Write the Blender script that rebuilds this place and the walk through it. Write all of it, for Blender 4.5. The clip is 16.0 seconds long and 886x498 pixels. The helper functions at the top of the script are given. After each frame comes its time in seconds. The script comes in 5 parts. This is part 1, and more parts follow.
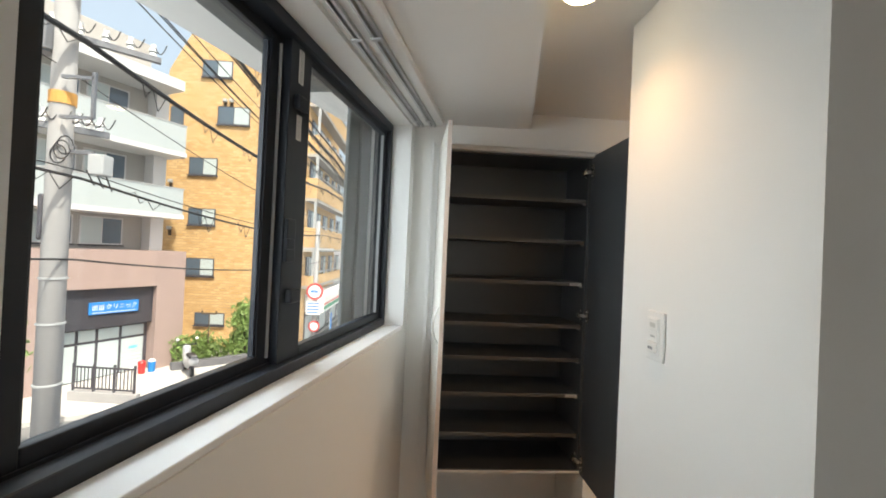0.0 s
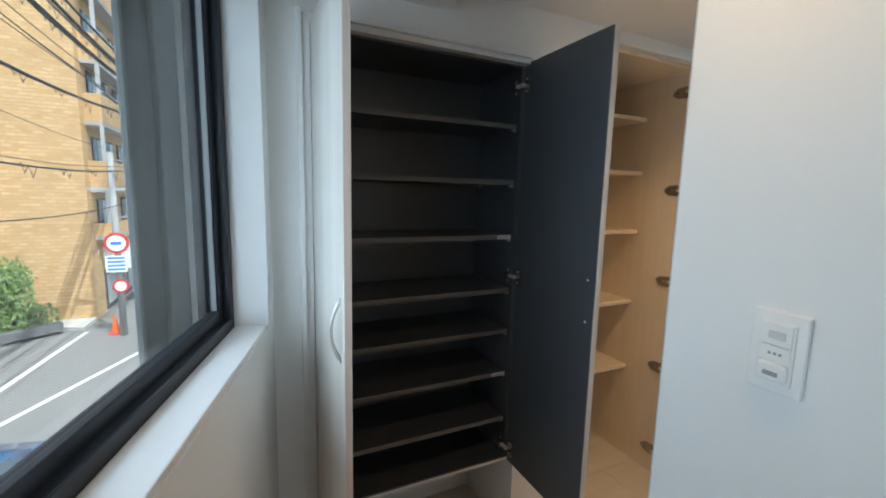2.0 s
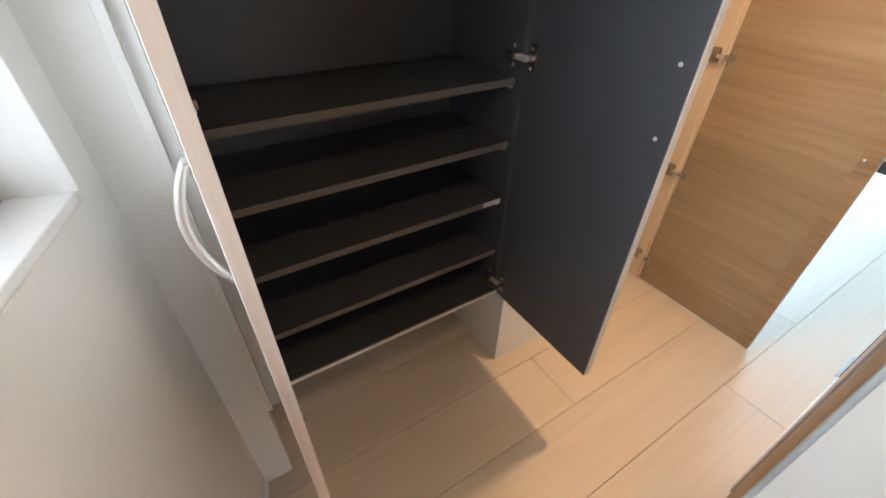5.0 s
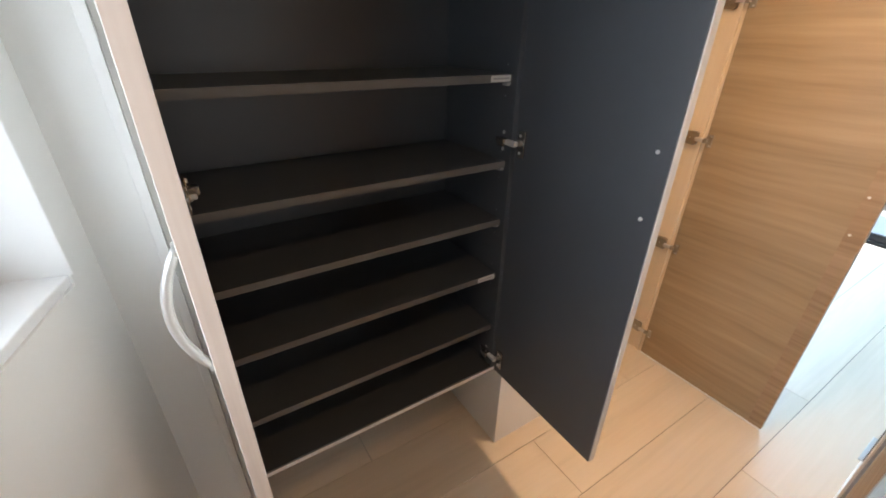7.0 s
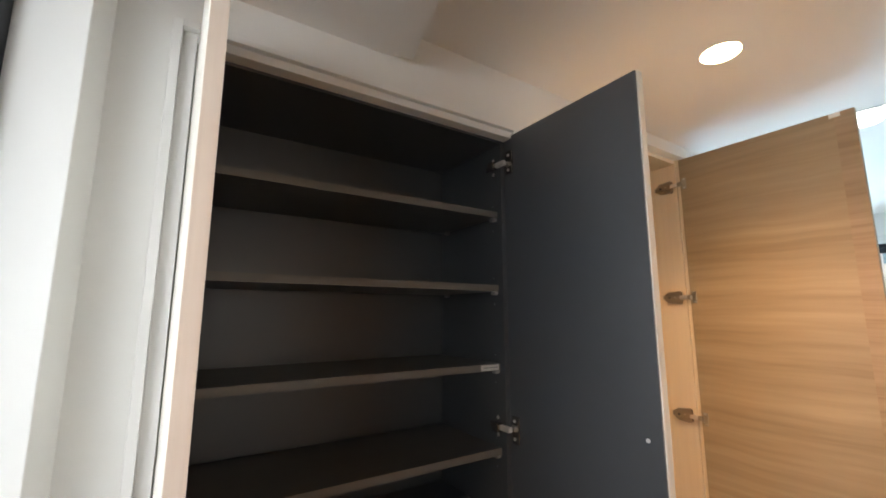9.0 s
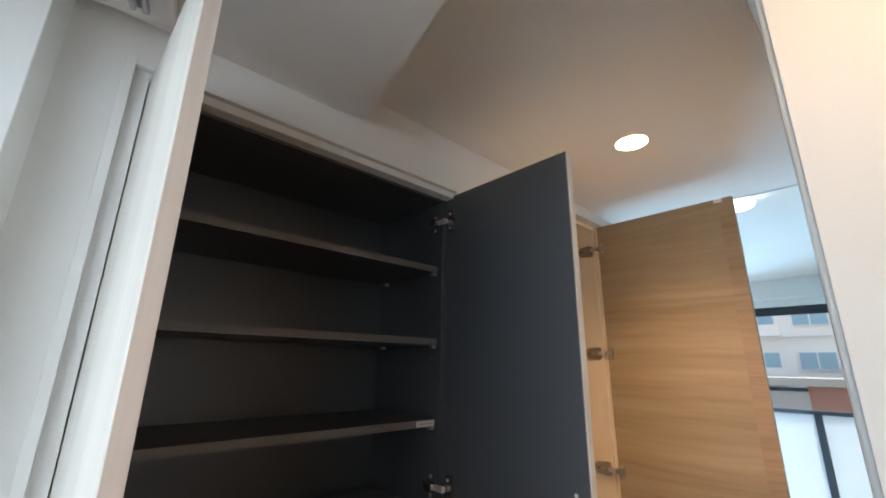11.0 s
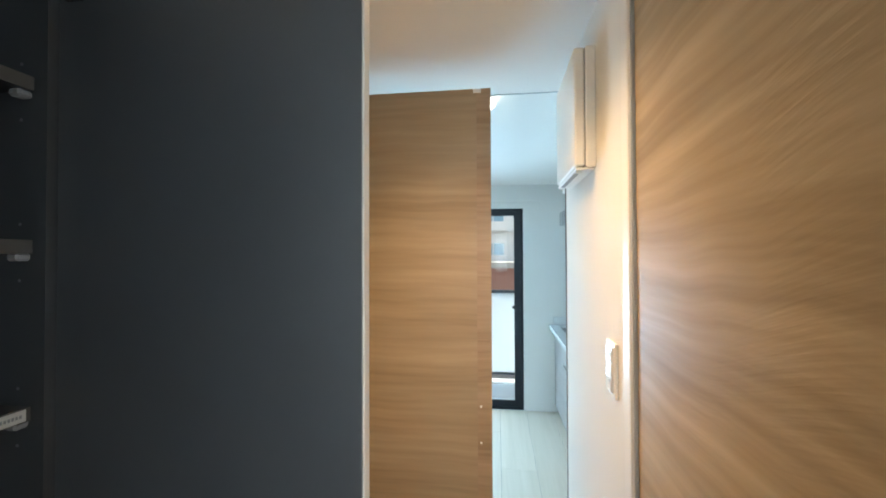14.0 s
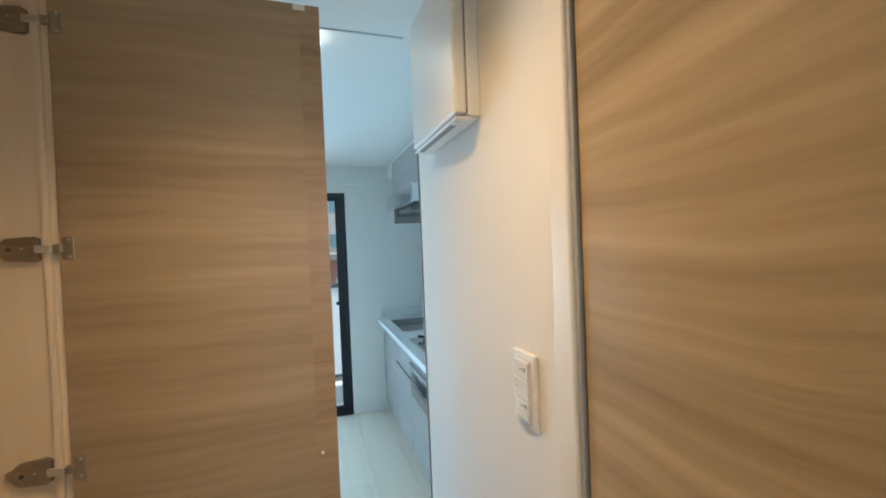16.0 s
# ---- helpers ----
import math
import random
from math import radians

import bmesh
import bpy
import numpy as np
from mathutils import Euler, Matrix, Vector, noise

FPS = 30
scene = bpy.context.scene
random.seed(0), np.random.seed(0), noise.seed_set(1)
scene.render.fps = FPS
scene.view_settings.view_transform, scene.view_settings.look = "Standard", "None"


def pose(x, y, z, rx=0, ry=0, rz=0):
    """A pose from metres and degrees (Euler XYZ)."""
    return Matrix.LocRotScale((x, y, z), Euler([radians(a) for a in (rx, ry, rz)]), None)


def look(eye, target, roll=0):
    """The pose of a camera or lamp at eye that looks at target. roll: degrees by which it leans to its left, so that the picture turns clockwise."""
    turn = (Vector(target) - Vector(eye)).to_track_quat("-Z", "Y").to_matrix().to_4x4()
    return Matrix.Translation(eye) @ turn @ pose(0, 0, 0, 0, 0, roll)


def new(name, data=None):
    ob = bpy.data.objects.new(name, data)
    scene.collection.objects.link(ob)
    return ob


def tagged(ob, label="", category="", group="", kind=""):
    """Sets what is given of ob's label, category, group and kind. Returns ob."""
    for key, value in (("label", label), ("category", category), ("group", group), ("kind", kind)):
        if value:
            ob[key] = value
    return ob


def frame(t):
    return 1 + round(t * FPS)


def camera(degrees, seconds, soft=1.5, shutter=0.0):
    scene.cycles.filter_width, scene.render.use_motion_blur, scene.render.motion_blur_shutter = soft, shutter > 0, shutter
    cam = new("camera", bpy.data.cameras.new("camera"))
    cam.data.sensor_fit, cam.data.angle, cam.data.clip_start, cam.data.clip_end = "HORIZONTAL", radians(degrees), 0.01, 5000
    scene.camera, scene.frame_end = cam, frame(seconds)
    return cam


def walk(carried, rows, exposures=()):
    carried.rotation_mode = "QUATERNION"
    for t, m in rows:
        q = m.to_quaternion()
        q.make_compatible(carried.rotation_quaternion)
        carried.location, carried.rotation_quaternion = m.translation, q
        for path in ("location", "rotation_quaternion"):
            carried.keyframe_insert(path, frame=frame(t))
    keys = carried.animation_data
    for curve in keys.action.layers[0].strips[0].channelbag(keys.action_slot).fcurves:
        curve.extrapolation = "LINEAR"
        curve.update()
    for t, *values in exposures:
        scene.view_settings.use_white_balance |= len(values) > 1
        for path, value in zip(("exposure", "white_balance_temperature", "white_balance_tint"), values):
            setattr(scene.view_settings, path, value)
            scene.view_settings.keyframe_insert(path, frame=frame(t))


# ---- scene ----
cam = camera(94.5, 16.0, soft=1.8)
PATH = [
    (0, (0.505, 0.43, 1.465), (0.637, 2.425, 1.484), 2.6),
    (0.5, (0.459, 0.568, 1.468), (0.768, 2.544, 1.51), 2.6),
    (1, (0.427, 0.734, 1.496), (0.933, 2.669, 1.482), 2.0),
    (1.5, (0.439, 0.922, 1.478), (1.131, 2.796, 1.374), 1.8),
    (2, (0.423, 1.136, 1.5), (1.269, 2.928, 1.232), 1.4),
    (2.5, (0.463, 1.299, 1.467), (1.391, 3.014, 1.02), 1.5),
    (3, (0.549, 1.464, 1.445), (1.51, 3.102, 0.816), 1.2),
    (3.5, (0.59, 1.574, 1.429), (1.558, 3.115, 0.6), 1.14),
    (4, (0.603, 1.646, 1.419), (1.53, 3.082, 0.382), 1.14),
    (4.2, (0.605, 1.659, 1.412), (1.516, 3.054, 0.305), 1.22),
    (6.3, (0.645, 1.674, 1.409), (1.49, 2.991, 0.162), 1.1),
    (6.5, (0.64, 1.671, 1.413), (1.514, 3.034, 0.238), 1.0),
    (7, (0.638, 1.669, 1.428), (1.595, 3.159, 0.497), 0.95),
    (7.5, (0.63, 1.661, 1.446), (1.658, 3.258, 0.818), 0.57),
    (8, (0.622, 1.644, 1.465), (1.693, 3.305, 1.159), 0.55),
    (8.5, (0.617, 1.625, 1.47), (1.692, 3.311, 1.497), -0.0),
    (9, (0.609, 1.612, 1.479), (1.678, 3.274, 1.789), 0.03),
    (9.2, (0.603, 1.605, 1.483), (1.667, 3.25, 1.887), -0.13),
    (11.3, (0.562, 1.608, 1.488), (1.938, 2.961, 2.013), 0.37),
    (11.5, (0.584, 1.623, 1.48), (2.022, 2.929, 1.954), 0.3),
    (12, (0.66, 1.701, 1.473), (2.273, 2.844, 1.781), 0.2),
    (12.5, (0.754, 1.784, 1.51), (2.509, 2.728, 1.68), 0.3),
    (13, (0.801, 1.809, 1.523), (2.662, 2.535, 1.608), 0.4),
    (13.5, (0.857, 1.857, 1.532), (2.796, 2.343, 1.575), 0.1),
    (14, (0.916, 1.91, 1.537), (2.899, 2.169, 1.567), -0.2),
    (14.5, (0.963, 1.939, 1.53), (2.963, 1.959, 1.541), -0.7),
    (15, (1.054, 1.968, 1.518), (3.041, 1.742, 1.511), -1.2),
    (15.5, (1.173, 1.97, 1.527), (3.121, 1.518, 1.506), -1.8),
    (16, (1.288, 1.98, 1.525), (3.187, 1.354, 1.491), -2.3),
]

EXPOSURES = [(0.0, 0.5, 7000, 8), (0.5, 0.0, 7000, 9), (1.0, -0.1, 6700, 8), (1.5, 0.05, 6000, 4), (2.0, 0.12, 5800, 2), (2.5, 0.4, 6200, 6), (3.5, 0.8, 7000, 13), (5.2, 0.9, 6800, 12), (7.0, 0.95, 6700, 12),
             (8.5, 0.9, 7300, 13), (9.2, 0.8, 7300, 13), (11.3, 0.45, 6500, 9), (12.5, 0.64, 6600, 8), (14.0, 0.58, 6600, 3), (15.0, 0.5, 6350, 2), (16.0, 0.05, 6350, 1)]
walk(cam, [(t, look(eye, target, roll)) for t, eye, target, roll in PATH], EXPOSURES)

# ---- world, sun and lamps ----
SUN_EL, SUN_AZ = 58.0, 150.0
world = bpy.data.worlds.new("daylight")
scene.world = world
world.use_nodes = True
wn = world.node_tree.nodes
sky = wn.new("ShaderNodeTexSky")
sky.sky_type, sky.sun_disc = "NISHITA", False
sky.sun_elevation, sky.sun_rotation = radians(SUN_EL), radians(SUN_AZ)
sky.air_density, sky.dust_density = 1.0, 8.5
wn["Background"].inputs["Strength"].default_value = 0.21
haze = wn.new("ShaderNodeMix")   # thin summer haze over the clear sky
haze.data_type = "RGBA"
haze.inputs["Factor"].default_value = 0.5
haze.inputs["B"].default_value = (3.6, 4.3, 5.0, 1)
world.node_tree.links.new(sky.outputs[0], haze.inputs["A"])
world.node_tree.links.new(haze.outputs["Result"], wn["Background"].inputs["Color"])
sun = new("sun", bpy.data.lights.new("sun", "SUN"))
sun.data.energy, sun.data.angle, sun.data.color = 4.4, radians(0.6), (1.0, 0.95, 0.88)
az, el = radians(SUN_AZ), radians(SUN_EL)
sun.matrix_world = look((0, 0, 30), (-math.sin(az) * math.cos(el), -math.cos(az) * math.cos(el), 30 - math.sin(el)))


def area_lamp(name, m, sx, sy, watts, colour):
    ob = new(name, bpy.data.lights.new(name, "AREA"))
    ob.data.shape, ob.data.size, ob.data.size_y = "RECTANGLE", sx, sy
    ob.data.energy, ob.data.color = watts, colour
    ob.matrix_world = m
    return ob


def spot_lamp(name, place, watts, colour, radius=0.04, cone=150, blend=0.6):
    ob = new(name, bpy.data.lights.new(name, "SPOT"))
    ob.data.energy, ob.data.color, ob.data.shadow_soft_size = watts, colour, radius
    ob.data.spot_size, ob.data.spot_blend = radians(cone), blend
    ob.matrix_world = look(place, (place[0], place[1], 0))
    return ob


# ---- plan, metres ----
FLOOR, CEIL, SOFFIT, ROOM_CEIL = 0.0, 2.185, 2.105, 2.235
WIN = pose(0.457, 2.382, 0, 0, 0, -13.8)   # room face of the window wall: x into the room, y along the wall
WARM, DAY = (1.0, 0.62, 0.32), (0.76, 0.88, 1.0)
spot_lamp("downlight_beam", (1.80, 2.062, CEIL - 0.012), 46, WARM, 0.05, 130, 1.0)
spot_lamp("downlight_beam", (0.92, 1.506, CEIL - 0.012), 13, WARM, 0.04, 124, 1.0)
spot_lamp("room_light_beam", (2.72, 1.97, ROOM_CEIL - 0.06), 3, (1.0, 0.95, 0.88), 0.06)
# sky light at the openings
area_lamp("window_daylight", WIN @ look((-2.3, -1.5, 2.0), (0.2, -0.75, 1.45)), 1.7, 2.0, 42, DAY)
area_lamp("window_daylight", WIN @ look((-1.4, -2.8, 1.9), (0.2, -0.6, 1.4)), 1.6, 1.8, 36, DAY)
area_lamp("window_daylight", WIN @ look((-1.3, -0.9, 3.4), (0.3, -0.8, 1.2)), 2.4, 1.2, 62, DAY)
# added fill lamp in the made-up opening behind the camera
area_lamp("back_fill_lamp", pose(0.95, -1.42, 1.45, 90, 0, 180), 1.5, 1.0, 20, DAY)
area_lamp("balcony_daylight", pose(5.30, 2.99, 1.0, 0, 66, 0), 1.6, 0.72, 54, (0.40, 0.69, 1.0))


# ---- materials ----
def mat(name, colour, rough=0.6, metal=0.0, spec=0.5, var=0.0, vscale=3.0, bump=0.0, bscale=200.0, rvar=0.0, coat=0.0, coat_rough=0.03, coat_ior=1.5):
    m = bpy.data.materials.new(name)
    m.use_nodes = True
    n, l = m.node_tree.nodes, m.node_tree.links
    b = n["Principled BSDF"]
    b.inputs["Base Color"].default_value = (*colour, 1)
    b.inputs["Roughness"].default_value = rough
    b.inputs["Metallic"].default_value = metal
    b.inputs["Specular IOR Level"].default_value = spec
    b.inputs["Coat Weight"].default_value = coat
    b.inputs["Coat Roughness"].default_value, b.inputs["Coat IOR"].default_value = coat_rough, coat_ior
    tc = n.new("ShaderNodeTexCoord")
    if var:
        nz = n.new("ShaderNodeTexNoise")
        nz.inputs["Scale"].default_value, nz.inputs["Detail"].default_value = vscale, 6
        l.new(tc.outputs["Object"], nz.inputs["Vector"])
        mx = n.new("ShaderNodeMix")
        mx.data_type = "RGBA"
        mx.inputs["A"].default_value = (*[c * (1 - var) for c in colour], 1)
        mx.inputs["B"].default_value = (*[min(1, c * (1 + var)) for c in colour], 1)
        l.new(nz.outputs[0], mx.inputs["Factor"])
        l.new(mx.outputs["Result"], b.inputs["Base Color"])
        if rvar:
            mr = n.new("ShaderNodeMapRange")
            mr.inputs["To Min"].default_value, mr.inputs["To Max"].default_value = rough - rvar, rough + rvar
            l.new(nz.outputs[0], mr.inputs["Value"])
            l.new(mr.outputs[0], b.inputs["Roughness"])
    if bump:
        nb = n.new("ShaderNodeTexNoise")
        nb.inputs["Scale"].default_value, nb.inputs["Detail"].default_value = bscale, 4
        l.new(tc.outputs["Object"], nb.inputs["Vector"])
        bp = n.new("ShaderNodeBump")
        bp.inputs["Strength"].default_value, bp.inputs["Distance"].default_value = bump, 0.002
        l.new(nb.outputs[0], bp.inputs["Height"])
        l.new(bp.outputs[0], b.inputs["Normal"])
    return m


def wood(name, dark, mid, light, stretch=(0.6, 0.6, 14.0), rough=0.45, bump=0.12, wavy=0.25, per_piece=0.0, depth=0.001, emboss=0.0, gloss=0.5):
    """Wood grain that runs along the short entries of stretch."""
    m = bpy.data.materials.new(name)
    m.use_nodes = True
    n, l = m.node_tree.nodes, m.node_tree.links
    b = n["Principled BSDF"]
    tc, info = n.new("ShaderNodeTexCoord"), n.new("ShaderNodeObjectInfo")
    shift = n.new("ShaderNodeVectorMath")
    shift.operation = "MULTIPLY_ADD"
    shift.inputs[1].default_value = (1, 1, 1)
    comb = n.new("ShaderNodeCombineXYZ")
    far = n.new("ShaderNodeMath")
    far.operation = "MULTIPLY"
    far.inputs[1].default_value = 37.0 if per_piece else 0.0
    l.new(info.outputs["Random"], far.inputs[0])
    for i in range(3):
        l.new(far.outputs[0], comb.inputs[i])
    l.new(tc.outputs["Object"], shift.inputs[0])
    l.new(comb.outputs[0], shift.inputs[2])
    warp = n.new("ShaderNodeTexNoise")
    warp.inputs["Scale"].default_value = 2.2
    l.new(shift.outputs[0], warp.inputs["Vector"])
    add = n.new("ShaderNodeVectorMath")
    add.operation = "MULTIPLY_ADD"
    add.inputs[1].default_value = (wavy * 0.12,) * 3
    l.new(warp.outputs["Color"], add.inputs[0])
    l.new(shift.outputs[0], add.inputs[2])
    out = []
    for k, det in ((1.0, 3), (5.5, 8)):
        mp = n.new("ShaderNodeMapping")
        mp.inputs["Scale"].default_value = [s * k for s in stretch]
        l.new(add.outputs[0], mp.inputs["Vector"])
        nz = n.new("ShaderNodeTexNoise")
        nz.inputs["Scale"].default_value, nz.inputs["Detail"].default_value = 1.0, det
        l.new(mp.outputs[0], nz.inputs["Vector"])
        out.append(nz)
    mixv = n.new("ShaderNodeMix")
    mixv.inputs["Factor"].default_value = 0.46
    l.new(out[0].outputs[0], mixv.inputs["A"])
    l.new(out[1].outputs[0], mixv.inputs["B"])
    ramp = n.new("ShaderNodeValToRGB")
    e = ramp.color_ramp.elements
    e[0].position, e[0].color = 0.36, (*dark, 1)
    e[1].position, e[1].color = 0.66, (*light, 1)
    k = e.new(0.5)
    k.color = (*mid, 1)
    l.new(mixv.outputs["Result"], ramp.inputs[0])
    colour = ramp.outputs[0]
    if per_piece:
        hsv = n.new("ShaderNodeHueSaturation")
        mr = n.new("ShaderNodeMapRange")
        mr.inputs["To Min"].default_value, mr.inputs["To Max"].default_value = 1 - per_piece, 1 + per_piece
        l.new(info.outputs["Random"], mr.inputs["Value"])
        l.new(mr.outputs[0], hsv.inputs["Value"])
        l.new(colour, hsv.inputs["Color"])
        colour = hsv.outputs[0]
    l.new(colour, b.inputs["Base Color"])
    b.inputs["Roughness"].default_value = rough
    b.inputs["Specular IOR Level"].default_value = gloss
    bp = n.new("ShaderNodeBump")
    bp.inputs["Strength"].default_value, bp.inputs["Distance"].default_value = bump, depth
    l.new(out[1].outputs[0], bp.inputs["Height"])
    l.new(bp.outputs[0], b.inputs["Normal"])
    if emboss:
        # pressed grain lines, in patches
        fan = n.new("ShaderNodeTexNoise")
        fan.inputs["Scale"].default_value, fan.inputs["Detail"].default_value = 1.7, 0.5
        l.new(tc.outputs["Object"], fan.inputs["Vector"])
        bend = n.new("ShaderNodeVectorMath")
        bend.operation = "MULTIPLY_ADD"
        bend.inputs[1].default_value = (0.0, 0.0, 0.30)
        l.new(fan.outputs["Color"], bend.inputs[0])
        l.new(tc.outputs["Object"], bend.inputs[2])
        mp = n.new("ShaderNodeMapping")
        mp.inputs["Scale"].default_value = (9.0, 9.0, 105.0)
        l.new(bend.outputs[0], mp.inputs["Vector"])
        lines = n.new("ShaderNodeTexNoise")
        lines.inputs["Scale"].default_value, lines.inputs["Detail"].default_value = 1.0, 2
        l.new(mp.outputs[0], lines.inputs["Vector"])
        patch = n.new("ShaderNodeTexNoise")
        patch.inputs["Scale"].default_value, patch.inputs["Detail"].default_value = 3.4, 1
        l.new(tc.outputs["Object"], patch.inputs["Vector"])
        pm = n.new("ShaderNodeMapRange")
        pm.inputs["From Min"].default_value, pm.inputs["From Max"].default_value = 0.42, 0.60
        l.new(patch.outputs[0], pm.inputs["Value"])
        mul = n.new("ShaderNodeMath")
        mul.operation = "MULTIPLY"
        l.new(lines.outputs[0], mul.inputs[0])
        l.new(pm.outputs[0], mul.inputs[1])
        bq = n.new("ShaderNodeBump")
        bq.inputs["Strength"].default_value, bq.inputs["Distance"].default_value = emboss, 0.0022
        l.new(mul.outputs[0], bq.inputs["Height"])
        l.new(bp.outputs[0], bq.inputs["Normal"])
        l.new(bq.outputs[0], b.inputs["Normal"])
    return m


def glow(name, colour, strength):
    m = bpy.data.materials.new(name)
    m.use_nodes = True
    b = m.node_tree.nodes["Principled BSDF"]
    b.inputs["Base Color"].default_value = (*colour, 1)
    b.inputs["Emission Color"].default_value = (*colour, 1)
    b.inputs["Emission Strength"].default_value = strength
    return m


def glass(name, colour=(0.96, 0.98, 0.98), rough=0.0):
    m = bpy.data.materials.new(name)
    m.use_nodes = True
    b = m.node_tree.nodes["Principled BSDF"]
    b.inputs["Base Color"].default_value = (*colour, 1)
    b.inputs["Transmission Weight"].default_value = 1.0
    b.inputs["Roughness"].default_value, b.inputs["IOR"].default_value = rough, 1.3
    return m


WALL = mat("white_wallpaper", (0.80, 0.79, 0.765), 0.85, spec=0.2, var=0.025, vscale=2.0, bump=0.10, bscale=420)
CEILM = mat("white_ceiling_paper", (0.80, 0.79, 0.77), 0.9, spec=0.2, var=0.02, bump=0.08, bscale=420)
TRIM = mat("white_painted_trim", (0.80, 0.79, 0.77), 0.42, var=0.02, vscale=6, bump=0.03, bscale=90)
SILL = mat("white_sill_laminate", (0.82, 0.82, 0.82), 0.35, var=0.02, vscale=8, bump=0.02, bscale=120)
BLACKM = mat("black_aluminium", (0.016, 0.020, 0.028), 0.42, spec=0.35, var=0.15, vscale=8, bump=0.03, bscale=500)
SEAL = mat("grey_weather_seal", (0.42, 0.44, 0.45), 0.5, var=0.06, vscale=20)
DARK = mat("charcoal_melamine", (0.052, 0.057, 0.064), 0.48, spec=0.9, var=0.10, vscale=25, bump=0.05, bscale=300, rvar=0.05, coat=0.6, coat_rough=0.40, coat_ior=1.55)
DARKEDGE = mat("grey_edge_band", (0.13, 0.123, 0.115), 0.45, var=0.08, vscale=40)
PALE = wood("pale_ash_laminate", (0.68, 0.64, 0.58), (0.74, 0.70, 0.64), (0.78, 0.75, 0.70), (14, 14, 0.5), 0.5, 0.05, 0.1)
CLOSETM = wood("pale_maple_laminate", (0.74, 0.62, 0.46), (0.77, 0.65, 0.49), (0.80, 0.68, 0.52), (14, 14, 0.5), 0.5, 0.05, 0.1)
BROWN = wood("brown_oak_sheet", (0.282, 0.202, 0.118), (0.345, 0.252, 0.154), (0.415, 0.312, 0.196), (0.45, 0.45, 10.0), 0.46, 0.2, 0.35, gloss=0.6)
DOORWOOD = wood("embossed_oak_sheet", (0.31, 0.226, 0.130), (0.42, 0.318, 0.195), (0.53, 0.42, 0.275), (0.35, 0.35, 8.0), 0.52, 0.2, 0.7, 0.0, 0.001, 0.6, 0.35)
FLOORM = wood("pale_oak_floor", (0.63, 0.54, 0.43), (0.67, 0.575, 0.465), (0.70, 0.605, 0.50), (0.5, 12, 12), 0.33, 0.04, 0.2, 0.035)
JOINT = mat("dark_floor_joint", (0.12, 0.09, 0.065), 0.8)
HINGEM = mat("dark_polished_nickel", (0.50, 0.48, 0.45), 0.20, metal=1.0, var=0.15, vscale=80)
CHROME = mat("brushed_nickel", (0.72, 0.70, 0.67), 0.30, metal=0.7, var=0.08, vscale=60)
STEEL = mat("stainless_steel", (0.62, 0.63, 0.65), 0.22, metal=1.0, var=0.06, vscale=30)
PLASTIC = mat("white_plastic", (0.80, 0.79, 0.76), 0.35, var=0.015, vscale=30)
GLOSSPL = mat("glossy_white_plastic", (0.76, 0.76, 0.75), 0.16, var=0.015, vscale=30)
GREYPL = mat("grey_plastic", (0.30, 0.30, 0.31), 0.4, var=0.05, vscale=40)
LABELM = mat("paper_label", (0.62, 0.61, 0.58), 0.6, var=0.05, vscale=60)
INK = mat("printed_ink", (0.10, 0.10, 0.11), 0.6)
GLASS = glass("clear_glass")
LAMPON = glow("warm_lamp_face", (1.0, 0.78, 0.46), 14.0)
LAMPCOOL = glow("white_lamp_face", (1.0, 0.97, 0.92), 5.0)


# ---- mesh helpers ----
def box(x0, x1, y0, y1, z0, z1, bev=0.0, seg=1, bm=None, m=None):
    bm = bm or bmesh.new()
    res = bmesh.ops.create_cube(bm, size=1.0)
    vs = res["verts"]
    t = Matrix.Translation(((x0 + x1) / 2, (y0 + y1) / 2, (z0 + z1) / 2)) @ Matrix.Diagonal((abs(x1 - x0), abs(y1 - y0), abs(z1 - z0), 1))
    bmesh.ops.transform(bm, matrix=(m @ t) if m else t, verts=vs)
    if bev:
        edges = list({e for v in vs for e in v.link_edges})
        bmesh.ops.bevel(bm, geom=edges, offset=bev, segments=seg, affect="EDGES", profile=0.5)
    return bm


def cyl(r, h, m, bm=None, seg=24, r2=None, bev=0.0):
    bm = bm or bmesh.new()
    res = bmesh.ops.create_cone(bm, cap_ends=True, segments=seg, radius1=r, radius2=r if r2 is None else r2, depth=h, matrix=m)
    if bev:
        edges = [e for e in {e for v in res["verts"] for e in v.link_edges} if len([f for f in e.link_faces if len(f.verts) > 4]) == 1]
        bmesh.ops.bevel(bm, geom=edges, offset=bev, segments=2, affect="EDGES")
    return bm


def tube(points, r, seg=10, bm=None):
    """A round bar along points."""
    bm = bm or bmesh.new()
    pts = [Vector(p) for p in points]
    rings = []
    for i, p in enumerate(pts):
        d = (pts[min(i + 1, len(pts) - 1)] - pts[max(i - 1, 0)]).normalized()
        side = d.orthogonal().normalized()
        if rings:
            side = (last - d * last.dot(d)).normalized()
        last = side
        up = d.cross(side)
        rings.append([bm.verts.new(p + r * (math.cos(2 * math.pi * k / seg) * side + math.sin(2 * math.pi * k / seg) * up)) for k in range(seg)])
    for a, b in zip(rings, rings[1:]):
        for k in range(seg):
            bm.faces.new((a[k], a[(k + 1) % seg], b[(k + 1) % seg], b[k]))
    bm.faces.new(rings[0][::-1])
    bm.faces.new(rings[-1])
    return bm


